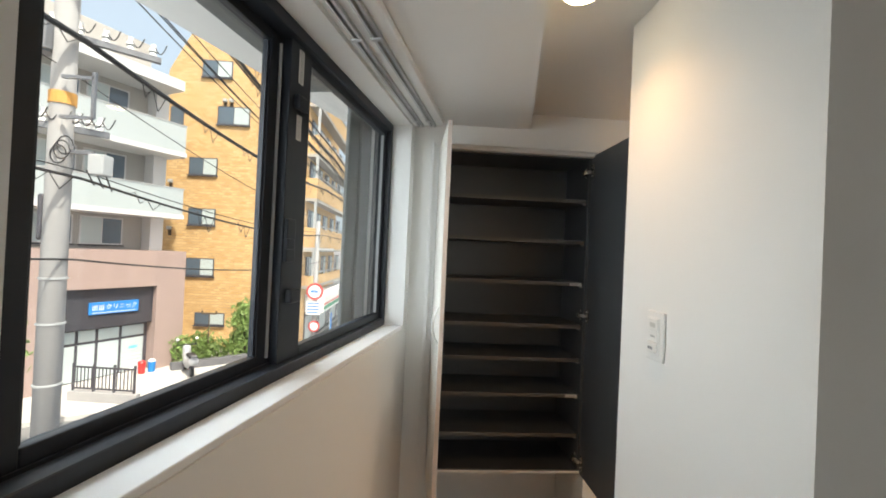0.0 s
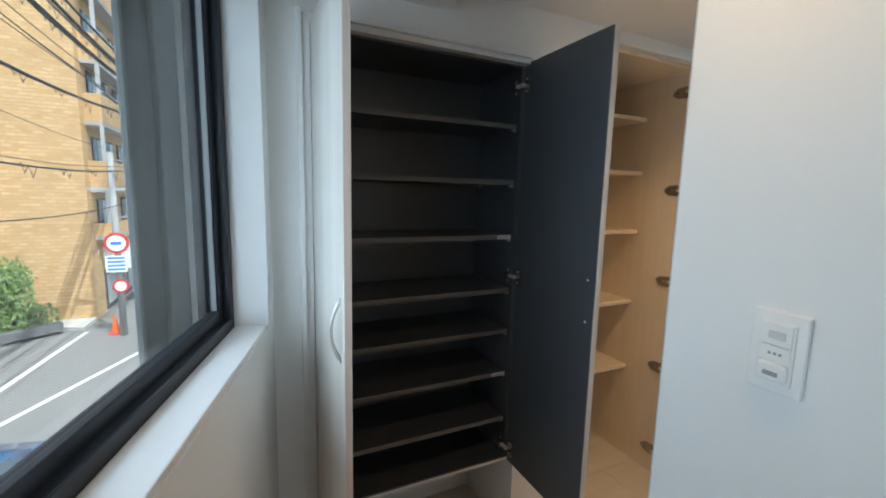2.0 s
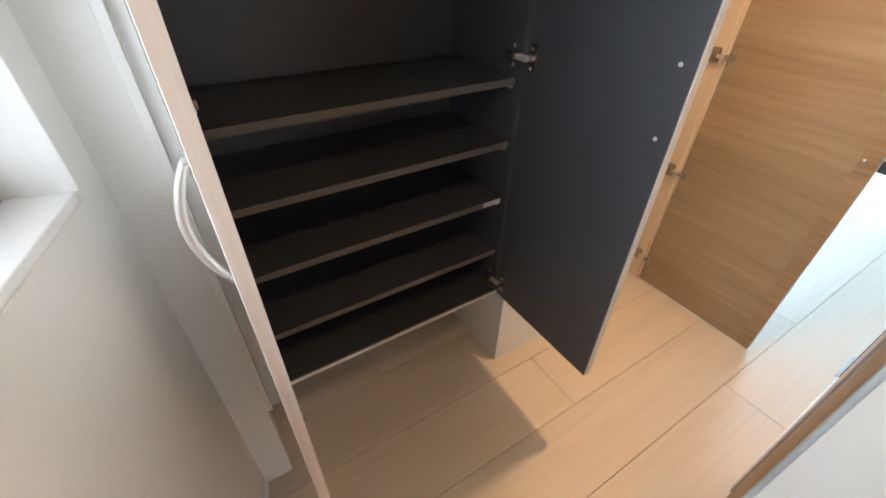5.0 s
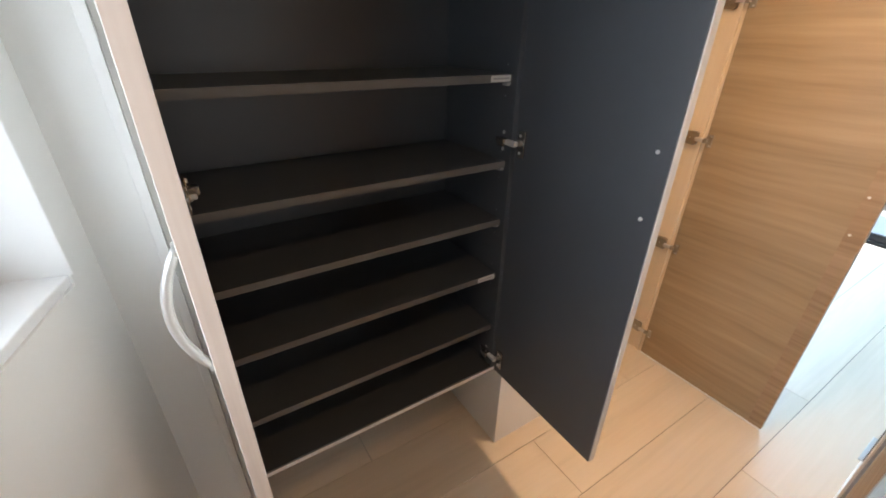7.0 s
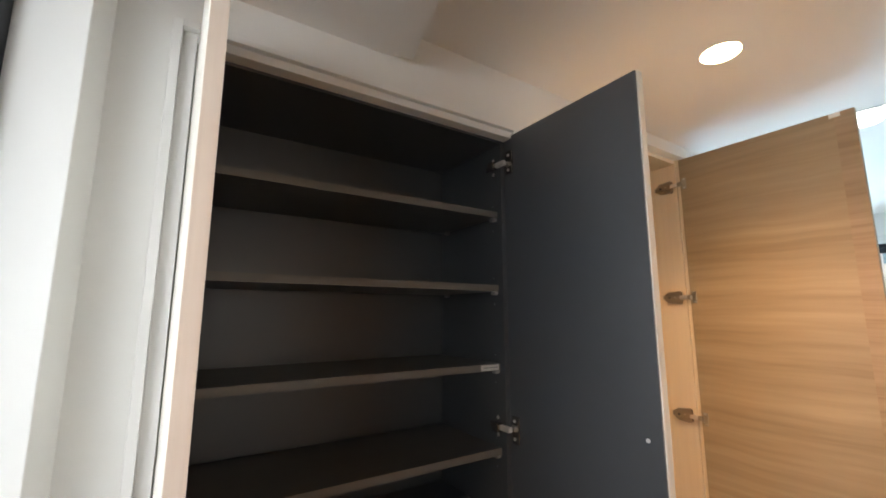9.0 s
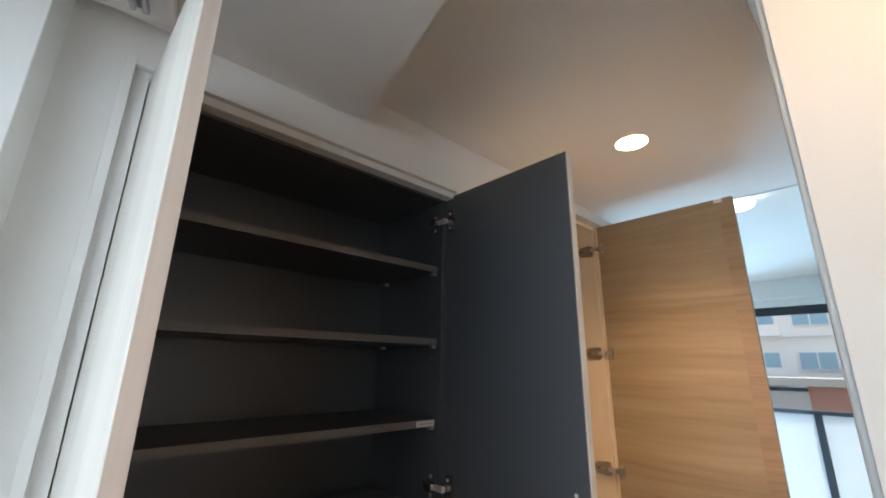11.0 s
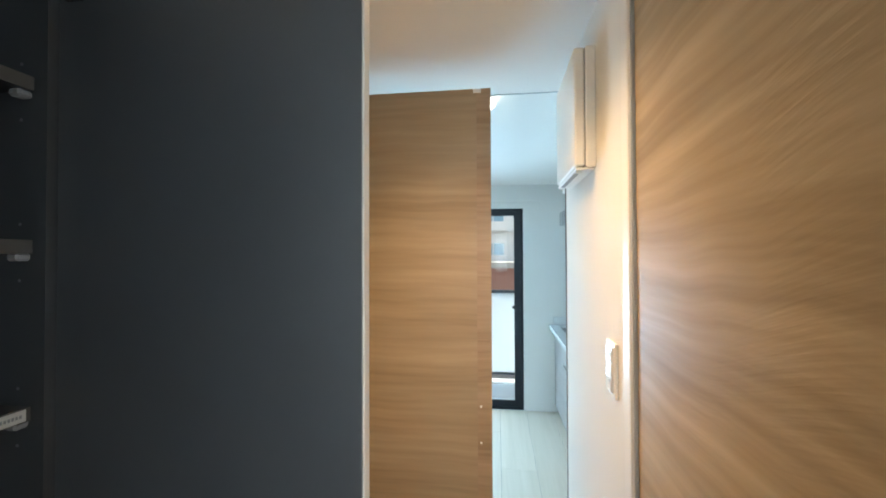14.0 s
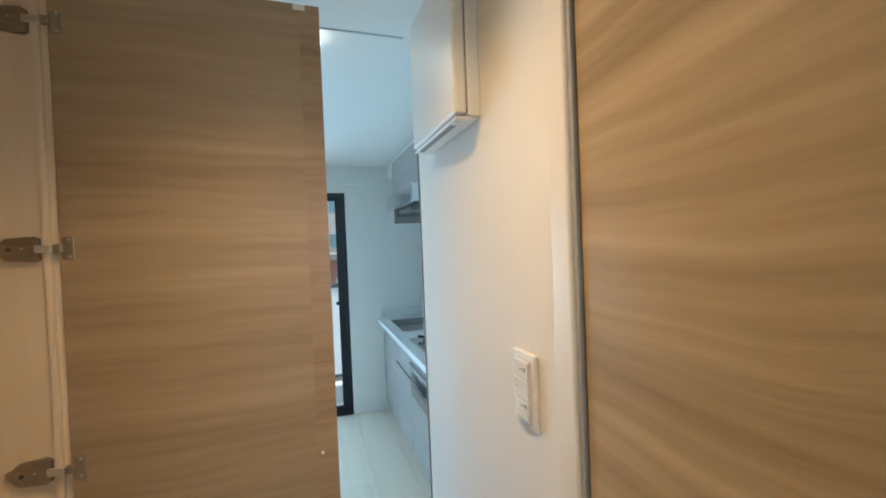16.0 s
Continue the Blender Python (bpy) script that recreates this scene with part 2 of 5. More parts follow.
def prism(outline, z0, z1, bm=None):
    """A flat outline in x and y, drawn up from z0 to z1."""
    bm = bm or bmesh.new()
    a = [bm.verts.new((x, y, z0)) for x, y in outline]
    b = [bm.verts.new((x, y, z1)) for x, y in outline]
    k = len(a)
    bm.faces.new(a[::-1])
    bm.faces.new(b)
    for i in range(k):
        bm.faces.new((a[i], a[(i + 1) % k], b[(i + 1) % k], b[i]))
    return bm


def part(name, bm, material, parent=None, label="", smooth=False):
    bmesh.ops.recalc_face_normals(bm, faces=bm.faces)
    me = bpy.data.meshes.new(name)
    bm.to_mesh(me)
    bm.free()
    me.materials.append(material)
    if smooth:
        for p in me.polygons:
            p.use_smooth = True
    ob = new(name, me)
    ob.parent = parent
    return tagged(ob, label)


def thing(name, m, label, category, group="", kind=""):
    ob = new(name)
    ob.empty_display_size = 0.05
    ob.matrix_world = m
    return tagged(ob, label, category, group, kind)


def structure(name, bm, material, label="", category="wall", m=None, smooth=False):
    ob = part(name, bm, material, None, "", smooth)
    if m:
        ob.matrix_world = m
    return tagged(ob, label, category, "", "structure")


# ---- structure ----
structure("floor", prism([(-0.58, -1.5), (2.4, -1.5), (2.4, 0.5), (5.2, 0.5), (5.2, 4.2), (2.4, 4.2), (2.4, 3.1), (0.5, 3.1)], -0.25, -0.004), JOINT, "dark joint bed under pale floorboards", "floor")

# window wall: local x runs into the room, local y along the wall
WX0, WY0, WY1, WZ0, WZ1 = -0.20, -1.55, 0.0, 1.095, 2.066
bm = box(WX0, 0, -5.2, WY0, -0.25, 2.6)
box(WX0, 0, WY1, 0.085, -0.25, 2.6, bm=bm)
box(WX0, 0, WY0, WY1, -0.25, WZ0, bm=bm)
box(WX0, 0, WY0, WY1, WZ1, 2.6, bm=bm)
structure("wall_window", bm, WALL, "white papered wall around the wide window", m=WIN)

bm = box(0.30, 0.559, 2.46, 2.56, -0.25, 2.6)
box(0.559, 1.402, 2.46, 2.56, 2.022, 2.6, bm=bm)
structure("wall_north", bm, WALL, "white papered wall over the shoe cabinet")
structure("wall_alcove_back", box(0.30, 2.60, 3.02, 3.12, -0.25, 2.6), WALL)
structure("wall_alcove_side", box(0.45, 0.545, 2.56, 3.02, -0.25, 2.6), WALL)
structure("wall_recess_back", box(0.545, 1.40, 2.84, 2.90, -0.02, 0.40), WALL)
bm = box(1.402, 1.800, 2.46, 3.02, -0.02, 2.6)
structure("wall_partition", bm, WALL, "white partition between shoe cabinet and closet")
bm = box(1.800, 2.395, 2.46, 2.56, 2.135, 2.6)
structure("wall_closet_head", bm, WALL)
structure("wall_closet_side", box(2.395, 2.60, 2.47, 3.12, -0.25, 2.6), WALL)
structure("wall_room_north", box(2.50, 5.25, 4.10, 4.20, -0.25, 2.6), WALL)
structure("wall_room_west", box(2.50, 2.60, 3.12, 4.10, -0.25, 2.6), WALL)
# block with the toilet and bath
bm = box(1.14, 1.20, 1.03, 1.617, -0.02, 2.6)
box(1.14, 1.1445, 1.617, 1.640, -0.02, 2.6, bm=bm)
structure("wall_switch", bm, WALL, "white papered wall with the light switch")
structure("wall_corner", box(1.20, 2.90, 1.03, 1.12, -0.02, 2.6), WALL)
bm = box(1.785, 2.482, 1.56, 1.652, -0.02, 2.6)
box(1.20, 1.785, 1.56, 1.652, 2.13, 2.6, bm=bm)
structure("wall_hall_south", bm, WALL, "white papered hall wall")
structure("wall_hall_end", box(2.42, 2.482, 1.12, 1.56, -0.02, 2.6), WALL)
structure("wall_kitchen_west", box(2.44, 2.50, 0.55, 1.20, -0.02, 2.6), WALL)
structure("wall_kitchen_back", box(2.44, 5.25, 0.55, 0.65, -0.25, 2.6), WALL)
# room end with the balcony opening
BX, BY0, BY1, BZ1 = 5.05, 1.65, 3.40, 2.00
bm = box(BX, BX + 0.18, 0.65, BY0 - 0.003, -0.25, 2.6)
box(BX, BX + 0.18, BY1, 4.1, -0.25, 2.6, bm=bm)
box(BX, BX + 0.18, BY0 - 0.003, BY1, BZ1, 2.6, bm=bm)
box(BX, BX + 0.18, BY0 - 0.003, BY1, -0.25, 0.0, bm=bm)
structure("wall_balcony", bm, WALL, "white wall around the balcony door")
# unseen walls behind the camera, set near to bounce light; opening is added
bm = box(-2.2, 0.15, -1.5, -1.4, -0.25, 2.6)
box(1.75, 3.0, -1.5, -1.4, -0.25, 2.6, bm=bm)
box(0.15, 1.75, -1.5, -1.4, -0.25, 0.9, bm=bm)
box(0.15, 1.75, -1.5, -1.4, 2.0, 2.6, bm=bm)
structure("wall_back", bm, WALL, "unseen plain white wall with an added opening for the fill lamp")
structure("wall_east", box(2.3, 2.4, -1.4, 1.03, -0.25, 2.6), WALL)

# ceilings
structure("ceiling_hall", prism([(-2.2, -2.7), (3.0, -2.7), (3.0, 1.1), (2.575, 1.1), (2.575, 3.12), (0.2, 3.12)], CEIL, 2.6), CEILM, "white papered hall ceiling", "ceiling")
structure("ceiling_track", box(2.5755, 2.5845, 1.66, 3.1, CEIL - 0.002, CEIL + 0.05, 0.001), SEAL, "thin grey ceiling track at the room's entrance", "trim")
structure("ceiling_room", box(2.585, 5.25, 0.55, 4.2, ROOM_CEIL, 2.6), CEILM, "white room ceiling", "ceiling")
structure("soffit", box(0.0, 0.564, -5.2, 0.20, SOFFIT, CEIL + 0.1), CEILM, "low white soffit beside the window", "ceiling", m=WIN)

# ---- window ----
def make_window():
    w = thing("window_1", WIN, "wide sliding window with black aluminium frame", "window", kind="structure")
    fx0, fx1 = -0.175, -0.088
    for b in (box(fx0, fx1, WY0, WY1, WZ0 + 0.012, WZ0 + 0.048, 0.002), box(fx0, fx1, WY0, WY1, WZ1 - 0.036, WZ1, 0.002),
              box(fx0, fx1, WY0, WY0 + 0.045, WZ0 + 0.048, WZ1 - 0.036, 0.002), box(fx0, fx1, WY1 - 0.028, WY1, WZ0 + 0.048, WZ1 - 0.036, 0.002)):
        part("window_frame", b, BLACKM, w)
    part("track", box(-0.132, -0.128, WY0 + 0.045, WY1 - 0.028, WZ0 + 0.048, WZ0 + 0.054), BLACKM, w)
    z0, z1 = WZ0 + 0.046, WZ1 - 0.034
    for y0, y1, x in ((-0.870, -0.026, -0.122), (WY0 + 0.043, -0.80, -0.152)):
        t = 0.014
        wl, wr = (0.112, 0.030) if x > -0.13 else (0.075, 0.118)
        so = part("sash", box(x - t, x + t, y0, y0 + wl, z0, z1, 0.0025, 2), BLACKM, w, "black aluminium sash")
        part("stile", box(x - t, x + t, y1 - wr, y1, z0, z1, 0.0025, 2), BLACKM, so)
        part("rail", box(x - t, x + t, y0 + wl, y1 - wr, z0, z0 + 0.032, 0.0025, 2), BLACKM, so)
        part("rail", box(x - t, x + t, y0 + wl, y1 - wr, z1 - 0.030, z1, 0.0025, 2), BLACKM, so)
        g = part("pane", box(x - 0.003, x + 0.003, y0 + wl - 0.004, y1 - wr + 0.004, z0 + 0.028, z1 - 0.026), GLASS, so, "clear glass pane")
        g.visible_shadow = False
        for a, b in ((y0 + wl, y0 + wl + 0.005), (y1 - wr - 0.006, y1 - wr - 0.001)):
            part("seal", box(x - t + 0.006, x + t - 0.006, a, b, z0 + 0.034, z1 - 0.032), SEAL if x > -0.13 and b > y0 + wl + 0.1 else BLACKM, so, "light grey glazing seal" if x > -0.13 and b > y0 + wl + 0.1 else "")
        if x > -0.13:
            part("weather_strip", box(x - t - 0.004, x - t + 0.004, y0 - 0.010, y0 - 0.003, z0 + 0.02, z1 - 0.02, 0.001), SEAL, so, "light grey weather strip")
            # lock, catches and stickers on the wide stile
            lk = part("crescent_lock", box(x + t, x + t + 0.012, -0.868, -0.822, 1.42, 1.54, 0.005, 2), BLACKM, so)
            part("lever", box(x + t + 0.012, x + t + 0.026, -0.888, -0.848, 1.455, 1.485, 0.006, 2), BLACKM, lk)
            for z in (1.868, 1.328):
                part("catch", box(x + t, x + t + 0.020, -0.850, -0.795, z - 0.022, z + 0.018, 0.006, 2), BLACKM, so)
            for a, b in ((1.925, 2.020), (1.765, 1.835)):
                stk = part("sticker", box(x + t, x + t + 0.0008, -0.829, -0.803, a, b), LABELM, so, "grey paper sticker with small print")
                k = a + 0.006
                while k < b - 0.004:
                    part("print_line", box(x + t + 0.0008, x + t + 0.0011, -0.823, -0.809, k, k + 0.0025), INKSOFT, stk)
                    k += 0.0065
    return w


INKSOFT = mat("faded_ink", (0.30, 0.30, 0.31), 0.7)
make_window()
structure("window_sill", box(-0.088, -0.003, WY0, WY1 + 0.003, WZ0, WZ0 + 0.017, 0.003, 2), SILL, "white laminate window sill", "sill", m=WIN)
structure("window_lining", box(-0.088, 0.004, WY1 - 0.0005, WY1 + 0.004, WZ0 + 0.017, WZ1, 0.001), TRIM, "white window reveal lining", "trim", m=WIN)
GREYFIN = mat("grey_render_fin", (0.13, 0.135, 0.135), 0.8, var=0.12, vscale=4, bump=0.08, bscale=150)
structure("outer_fin", box(-0.240, -0.222, -0.205, 0.12, -0.5, 4.0, 0.004), GREYFIN, "grey rendered fin outside the window", "facade", m=WIN)
structure("outer_jamb", box(-0.221, -0.205, -0.10, 0.10, 0.9, 2.6, 0.003), GREYFIN, "", "facade", m=WIN)
structure("outer_eave", box(-0.42, -0.205, -3.2, -0.206, 2.15, 2.25, 0.004), GREYFIN, "grey overhang above the window", "facade", m=WIN)


# curtain rails on their board under the soffit
structure("curtain_board", box(0.001, 0.150, -5.0, 0.058, 2.078, 2.106, 0.004, 2), TRIM, "white board that carries the curtain rails", "trim", m=WIN)
ALU = mat("satin_aluminium", (0.55, 0.55, 0.55), 0.35, metal=0.8, var=0.06, vscale=30)
for x in (0.040, 0.100):
    r = thing("curtain_rail", WIN @ pose(x, 0, 2.078), "slim satin aluminium curtain rail without curtains", "curtain rail", "curtain rails")
    for a, b, z0 in ((-0.014, -0.005, -0.014), (0.005, 0.014, -0.014)):
        part("lip", box(a, b, -4.9, 0.03, z0, 0.0, 0.0015), ALU, r)
    part("channel", box(-0.005, 0.005, -4.9, 0.03, -0.003, 0.0), GREYPL, r, "dark channel")
    for y in (-0.06, -0.78):
        part("bracket", box(-0.018, 0.018, y - 0.008, y + 0.008, -0.018, -0.012, 0.002, 2), ALU, r, "satin clip")


# ---- shoe cabinet ----
CX0, CX1, CZ0, CZ1, CY = 0.600, 1.400, 0.362, 1.999, 2.500


def cup_hinge(parent, m, plate=0.022):
    """A cup hinge: cup plate on the door (local +y), arm along x, side plate."""
    b = part("hinge", box(-0.0042, 0.000, -0.034, -0.013, -plate - 0.006, plate + 0.006, 0.0014, 2, m=m), HINGEM, parent, "polished nickel cup hinge")
    part("cup", cyl(0.013, 0.005, m @ pose(-0.0025, -0.022, 0, 0, 90, 0), seg=20, bev=0.001), HINGEM, b)
    part("arm", box(-0.019, -0.007, -0.018, 0.014, -0.0055, 0.0055, 0.0025, 2, m=m), CHROME, b, "bright nickel arm")
    part("link", box(-0.026, -0.010, 0.012, 0.034, -0.009, 0.009, 0.003, 2, m=m), HINGEM, b)
    part("side_plate", box(-0.008, -0.002, 0.022, 0.034, -0.023, 0.023, 0.003, 2, m=m), HINGEM, b, "dark mounting plate")
    part("arm_end", box(-0.014, -0.002, 0.032, 0.054, -0.0065, 0.0065, 0.003, 2, m=m), HINGEM, b)
    for z in (-0.018, 0.018):
        part("screw", cyl(0.0035, 0.003, m @ pose(-0.0042, -0.021, z, 0, 90, 0), seg=10), CHROME, b)
        part("screw", cyl(0.0042, 0.004, m @ pose(-0.009, 0.028, z, 0, 90, 0), seg=10), CHROME, b)


def bow_handle(parent, m):
    pts = [m @ Vector((-0.024 * math.sin(math.pi * k / 16) ** 0.8 if 0 < k < 16 else 0.0, 0, -0.074 + 0.148 * k / 16)) for k in range(17)]
    h = part("handle", tube(pts, 0.0052, 12), CHROME, parent, "satin nickel bow handle", True)
    for z in (-0.074, 0.074):
        part("foot", cyl(0.0075, 0.004, m @ pose(-0.002, 0, z, 0, 90, 0), seg=14), CHROME, h)


def make_shoe_cabinet():
    c = thing("shoe_cabinet", pose(0.99, 2.66, CZ0), "tall white shoe cabinet with charcoal inside, both doors open, empty shelves", "cabinet")
    o = Matrix.Translation((-0.99, -2.66, -CZ0))

    def bx(*a, **k):
        return box(*a, **k, m=o)
    part("side_panel", bx(CX0 - 0.016, CX0, CY, 2.83, CZ0, CZ1), DARK, c, "charcoal melamine side")
    right = part("side_panel", bx(CX1 - 0.016, CX1, CY, 2.83, CZ0, CZ1), DARK, c, "charcoal melamine side")
    part("top_panel", bx(CX0, CX1 - 0.016, CY, 2.83, CZ1 - 0.016, CZ1), DARK, c)
    part("bottom_panel", bx(CX0, CX1 - 0.016, CY, 2.83, CZ0, CZ0 + 0.016), DARK, c)
    part("bottom_edge", bx(CX0 - 0.016, CX1, CY - 0.002, CY - 0.0002, CZ0 - 0.002, CZ0 + 0.010), TRIM, c, "white lower edge")
    part("back_panel", bx(CX0, CX1 - 0.016, 2.822, 2.83, CZ0 + 0.016, CZ1 - 0.016), DARK, c)
    for z in (1.765, 1.550, 1.332, 1.111, 0.937, 0.752, 0.548):
        s = part("shelf", bx(CX0 + 0.002, CX1 - 0.020, 2.517, 2.815, z - 0.009, z + 0.009), DARK, c)
        part("edge_band", bx(CX0 + 0.002, CX1 - 0.020, 2.515, 2.5172, z - 0.009, z + 0.009), DARKEDGE, s, "grey edge strip")
        part("shelf_clip", bx(CX1 - 0.034, CX1 - 0.0165, 2.520, 2.538, z - 0.019, z - 0.0085, 0.003), GREYPL, s, "grey shelf clip")
        part("shelf_clip", bx(CX1 - 0.034, CX1 - 0.0165, 2.770, 2.785, z - 0.019, z - 0.0085, 0.003), GREYPL, s, "grey shelf clip")
        for dz in (-0.045, 0.030):
            part("pin_hole", cyl(0.0022, 0.0008, o @ pose(CX1 - 0.0162, 2.540, z + dz, 0, 90, 0), seg=8), GREYPL, right)
    for z in (1.332, 0.752):
        lab = part("shelf_label", bx(1.312, 1.374, 2.5140, 2.5149, z - 0.0075, z + 0.0075), LABELM, c, "white paper label with small print")
        for k in range(12):
            part("print_mark", bx(1.320 + k * 0.0042, 1.3228 + k * 0.0042, 2.5137, 2.5140, z - 0.0022, z + 0.0022), INKSOFT, lab)
    # right door, square to the front
    d = part("door", bx(1.400, 1.420, 2.070, CY - 0.002, CZ0 - 0.002, CZ1, 0.001), PALE, c, "white wood-grain door, charcoal inside")
    part("inner_face", bx(1.396, 1.3998, 2.0725, CY - 0.003, CZ0 - 0.001, CZ1 - 0.001), DARK, d, "charcoal inner face")
    for z in (1.916, 1.172, 0.425):
        cup_hinge(d, o @ pose(1.396, CY, z) @ Matrix.Diagonal((1.2, 1.2, 1.25, 1)))
    for z in (1.236, 1.098):
        part("screw_cap", cyl(0.0042, 0.003, o @ pose(1.3950, 2.102, z, 0, 90, 0), seg=12), PLASTIC, d, "bright handle screw")
    # left door, a little short of square
    lm = o @ Matrix.Translation((0.601, CY - 0.002, 0)) @ pose(0, 0, 0, 0, 0, 1.3)
    e = part("door", box(0.0, 0.0155, -0.436, 0.0, CZ0 - 0.002, CZ1, 0.006, 3, m=lm), PALE, c, "white wood-grain door with bow handle")
    part("inner_face", box(0.0156, 0.0188, -0.4345, -0.001, CZ0 - 0.001, CZ1 - 0.001, m=lm), DARK, e, "charcoal inner face")
    part("edge_band", box(0.001, 0.0185, -0.4375, -0.4350, CZ0 - 0.001, CZ1 - 0.001, m=lm), EDGEPALE, e, "pale edge strip")
    bow_handle(e, lm @ Matrix.Translation((0.0, -0.400, 1.167)))
    cup_hinge(e, lm @ pose(0.0188, -0.020, 1.172, 0, 0, 180) @ Matrix.Diagonal((1, -1, 1, 1)))
    return c


EDGEPALE = wood("pale_pink_edge_band", (0.62, 0.52, 0.45), (0.68, 0.58, 0.51), (0.73, 0.64, 0.57), (20, 20, 0.6), 0.5, 0.04, 0.1)
make_shoe_cabinet()
structure("cabinet_casing", box(0.559, 0.575, 2.452, 2.50, CZ0 - 0.01, 2.022, 0.001), TRIM, "slim white casing beside the shoe cabinet", "trim")
structure("cabinet_casing_inner", box(0.575, 0.5995, 2.466, 2.4995, CZ0 - 0.01, 2.008, 0.001), TRIM, "", "trim")
structure("cabinet_casing_stop", box(0.5996, 0.6045, 2.4985, 2.4998, CZ0, 1.988), TRIM, "", "trim")
structure("cabinet_casing_top", box(0.575, 1.4015, 2.452, 2.50, 2.008, 2.022, 0.001), TRIM, "slim white casing over the shoe cabinet", "trim")
structure("cabinet_casing_top_inner", box(0.5995, 1.4015, 2.466, 2.4995, 1.989, 2.008, 0.001), TRIM, "", "trim")


# ---- closet ----
def make_closet():
    c = thing("closet", pose(2.09, 2.75, 0), "pale wood closet with an open brown oak door and empty shelves", "closet")
    o = Matrix.Translation((-2.09, -2.75, 0))

    def bx(*a, **k):
        return box(*a, **k, m=o)
    side = part("side_panel", bx(2.378, 2.394, 2.482, 3.02, 0.0, 2.135), CLOSETM, c)
    part("side_panel", bx(1.801, 1.817, 2.482, 3.02, 0.0, 2.135), CLOSETM, c)
    part("back_panel", bx(1.817, 2.378, 3.006, 3.019, 0.0, 2.135), CLOSETM, c)
    part("top_panel", bx(1.817, 2.378, 2.50, 3.006, 2.119, 2.135), CLOSETM, c)
    part("filler", bx(2.366, 2.3778, 2.495, 2.506, 0.0, 2.119), CLOSETM, c)
    for z in (1.92, 1.635, 1.315, 0.915, 0.53):
        part("shelf", bx(1.817, 2.378, 2.74, 3.006, z - 0.010, z + 0.010, 0.001), CLOSETM, c)
    door = part("door", bx(2.365, 2.385, 1.928, 2.478, 0.012, 2.128, 0.001), BROWN, c, "brown oak-grain door standing open")
    part("edge_strip", bx(2.3643, 2.3650, 1.929, 1.978, 0.013, 2.127), BROWNEDGE, door, "edge strip with broken grain")
    part("bottom_strip", bx(2.3635, 2.3865, 1.93, 2.478, 0.004, 0.012), TRIM, door, "white strip along the bottom")
    part("catch_plate", bx(2.3615, 2.3645, 1.962, 1.990, 2.112, 2.126, 0.001), PLASTIC, door, "white catch plate")
    for z in (1.006, 0.880):
        part("screw_cap", cyl(0.004, 0.003, o @ pose(2.3632, 1.966, z, 0, 90, 0), seg=12), PLASTIC, door)
    for z in (2.02, 1.544, 1.075, 0.605, 0.134):
        hp = prism([(-0.030, -0.022), (-0.022, -0.027), (0.024, -0.023), (0.036, -0.012), (0.036, 0.012), (0.024, 0.023), (-0.022, 0.027), (-0.030, 0.022)], -0.006, 0.005)
        bmesh.ops.transform(hp, matrix=o @ Matrix.Translation((2.372, 2.545, z)) @ Matrix(((0, 0, 1, 0), (1, 0, 0, 0), (0, 1, 0, 0), (0, 0, 0, 1))), verts=hp.verts)
        h = part("hinge", hp, BRASSY, door, "dull nickel concealed hinge")
        part("cover_plate", bx(2.3625, 2.3658, 2.520, 2.578, z - 0.012, z + 0.012, 0.002), BRASSY, h)
        part("tab", bx(2.367, 2.3775, 2.581, 2.592, z - 0.009, z + 0.009, 0.002), BRASSY, h)
        part("screw", cyl(0.0045, 0.002, o @ pose(2.3620, 2.562, z, 0, 90, 0), seg=12), INK, h, "dark screw recess")
        part("screw", cyl(0.0025, 0.002, o @ pose(2.3620, 2.540, z + 0.002, 0, 90, 0), seg=10), CHROME, h)
        part("arm", bx(2.354, 2.364, 2.486, 2.518, z - 0.008, z + 0.008, 0.003, seg=2), CHROME, h, "bright steel arm")
        part("knuckle", bx(2.353, 2.3648, 2.470, 2.487, z - 0.009, z + 0.009, 0.003, seg=2), BRASSY, h)
        part("door_plate", bx(2.3615, 2.3648, 2.452, 2.472, z - 0.024, z + 0.024, 0.0015), BRASSY, h)
        for k in (-0.018, 0.018):
            part("screw", cyl(0.003, 0.002, o @ pose(2.3612, 2.460, z + k, 0, 90, 0), seg=10), CHROME, h)
    return c


BRASSY = mat("dull_nickel", (0.42, 0.38, 0.32), 0.36, metal=0.9, var=0.1, vscale=50)
BROWNEDGE = wood("brown_oak_edge", (0.27, 0.18, 0.106), (0.34, 0.235, 0.145), (0.41, 0.29, 0.19), (0.6, 0.6, 15.0), 0.38, 0.2, 0.4)
make_closet()

# ---- toilet door in the hall wall ----
d = thing("door_1", pose(1.43, 1.635, 0), "closed brown oak-grain door with pale rounded trim", "door", kind="structure")
o = Matrix.Translation((-1.43, -1.635, 0))
part("leaf", box(1.165, 1.729, 1.608, 1.648, 0.008, 2.098, 0.002, m=o), DOORWOOD, d)
part("gasket", box(1.7325, 1.740, 1.61, 1.6535, 0.0, 2.12, 0.002, 2, m=o), SEAL, d, "grey gasket strip")
part("jamb", box(1.7405, 1.785, 1.60, 1.6580, 0.0, 2.13, 0.005, 3, m=o), TRIM, d, "white rounded jamb")
part("jamb", box(1.1448, 1.1635, 1.6175, 1.6480, 0.0, 2.184, 0.003, 2, m=o), mat("pale_grey_trim", (0.50, 0.54, 0.55), 0.4, var=0.03, vscale=8), d, "pale grey jamb")
part("head", box(1.164, 1.7400, 1.61, 1.656, 2.1205, 2.13, 0.002, m=o), TRIM, d)
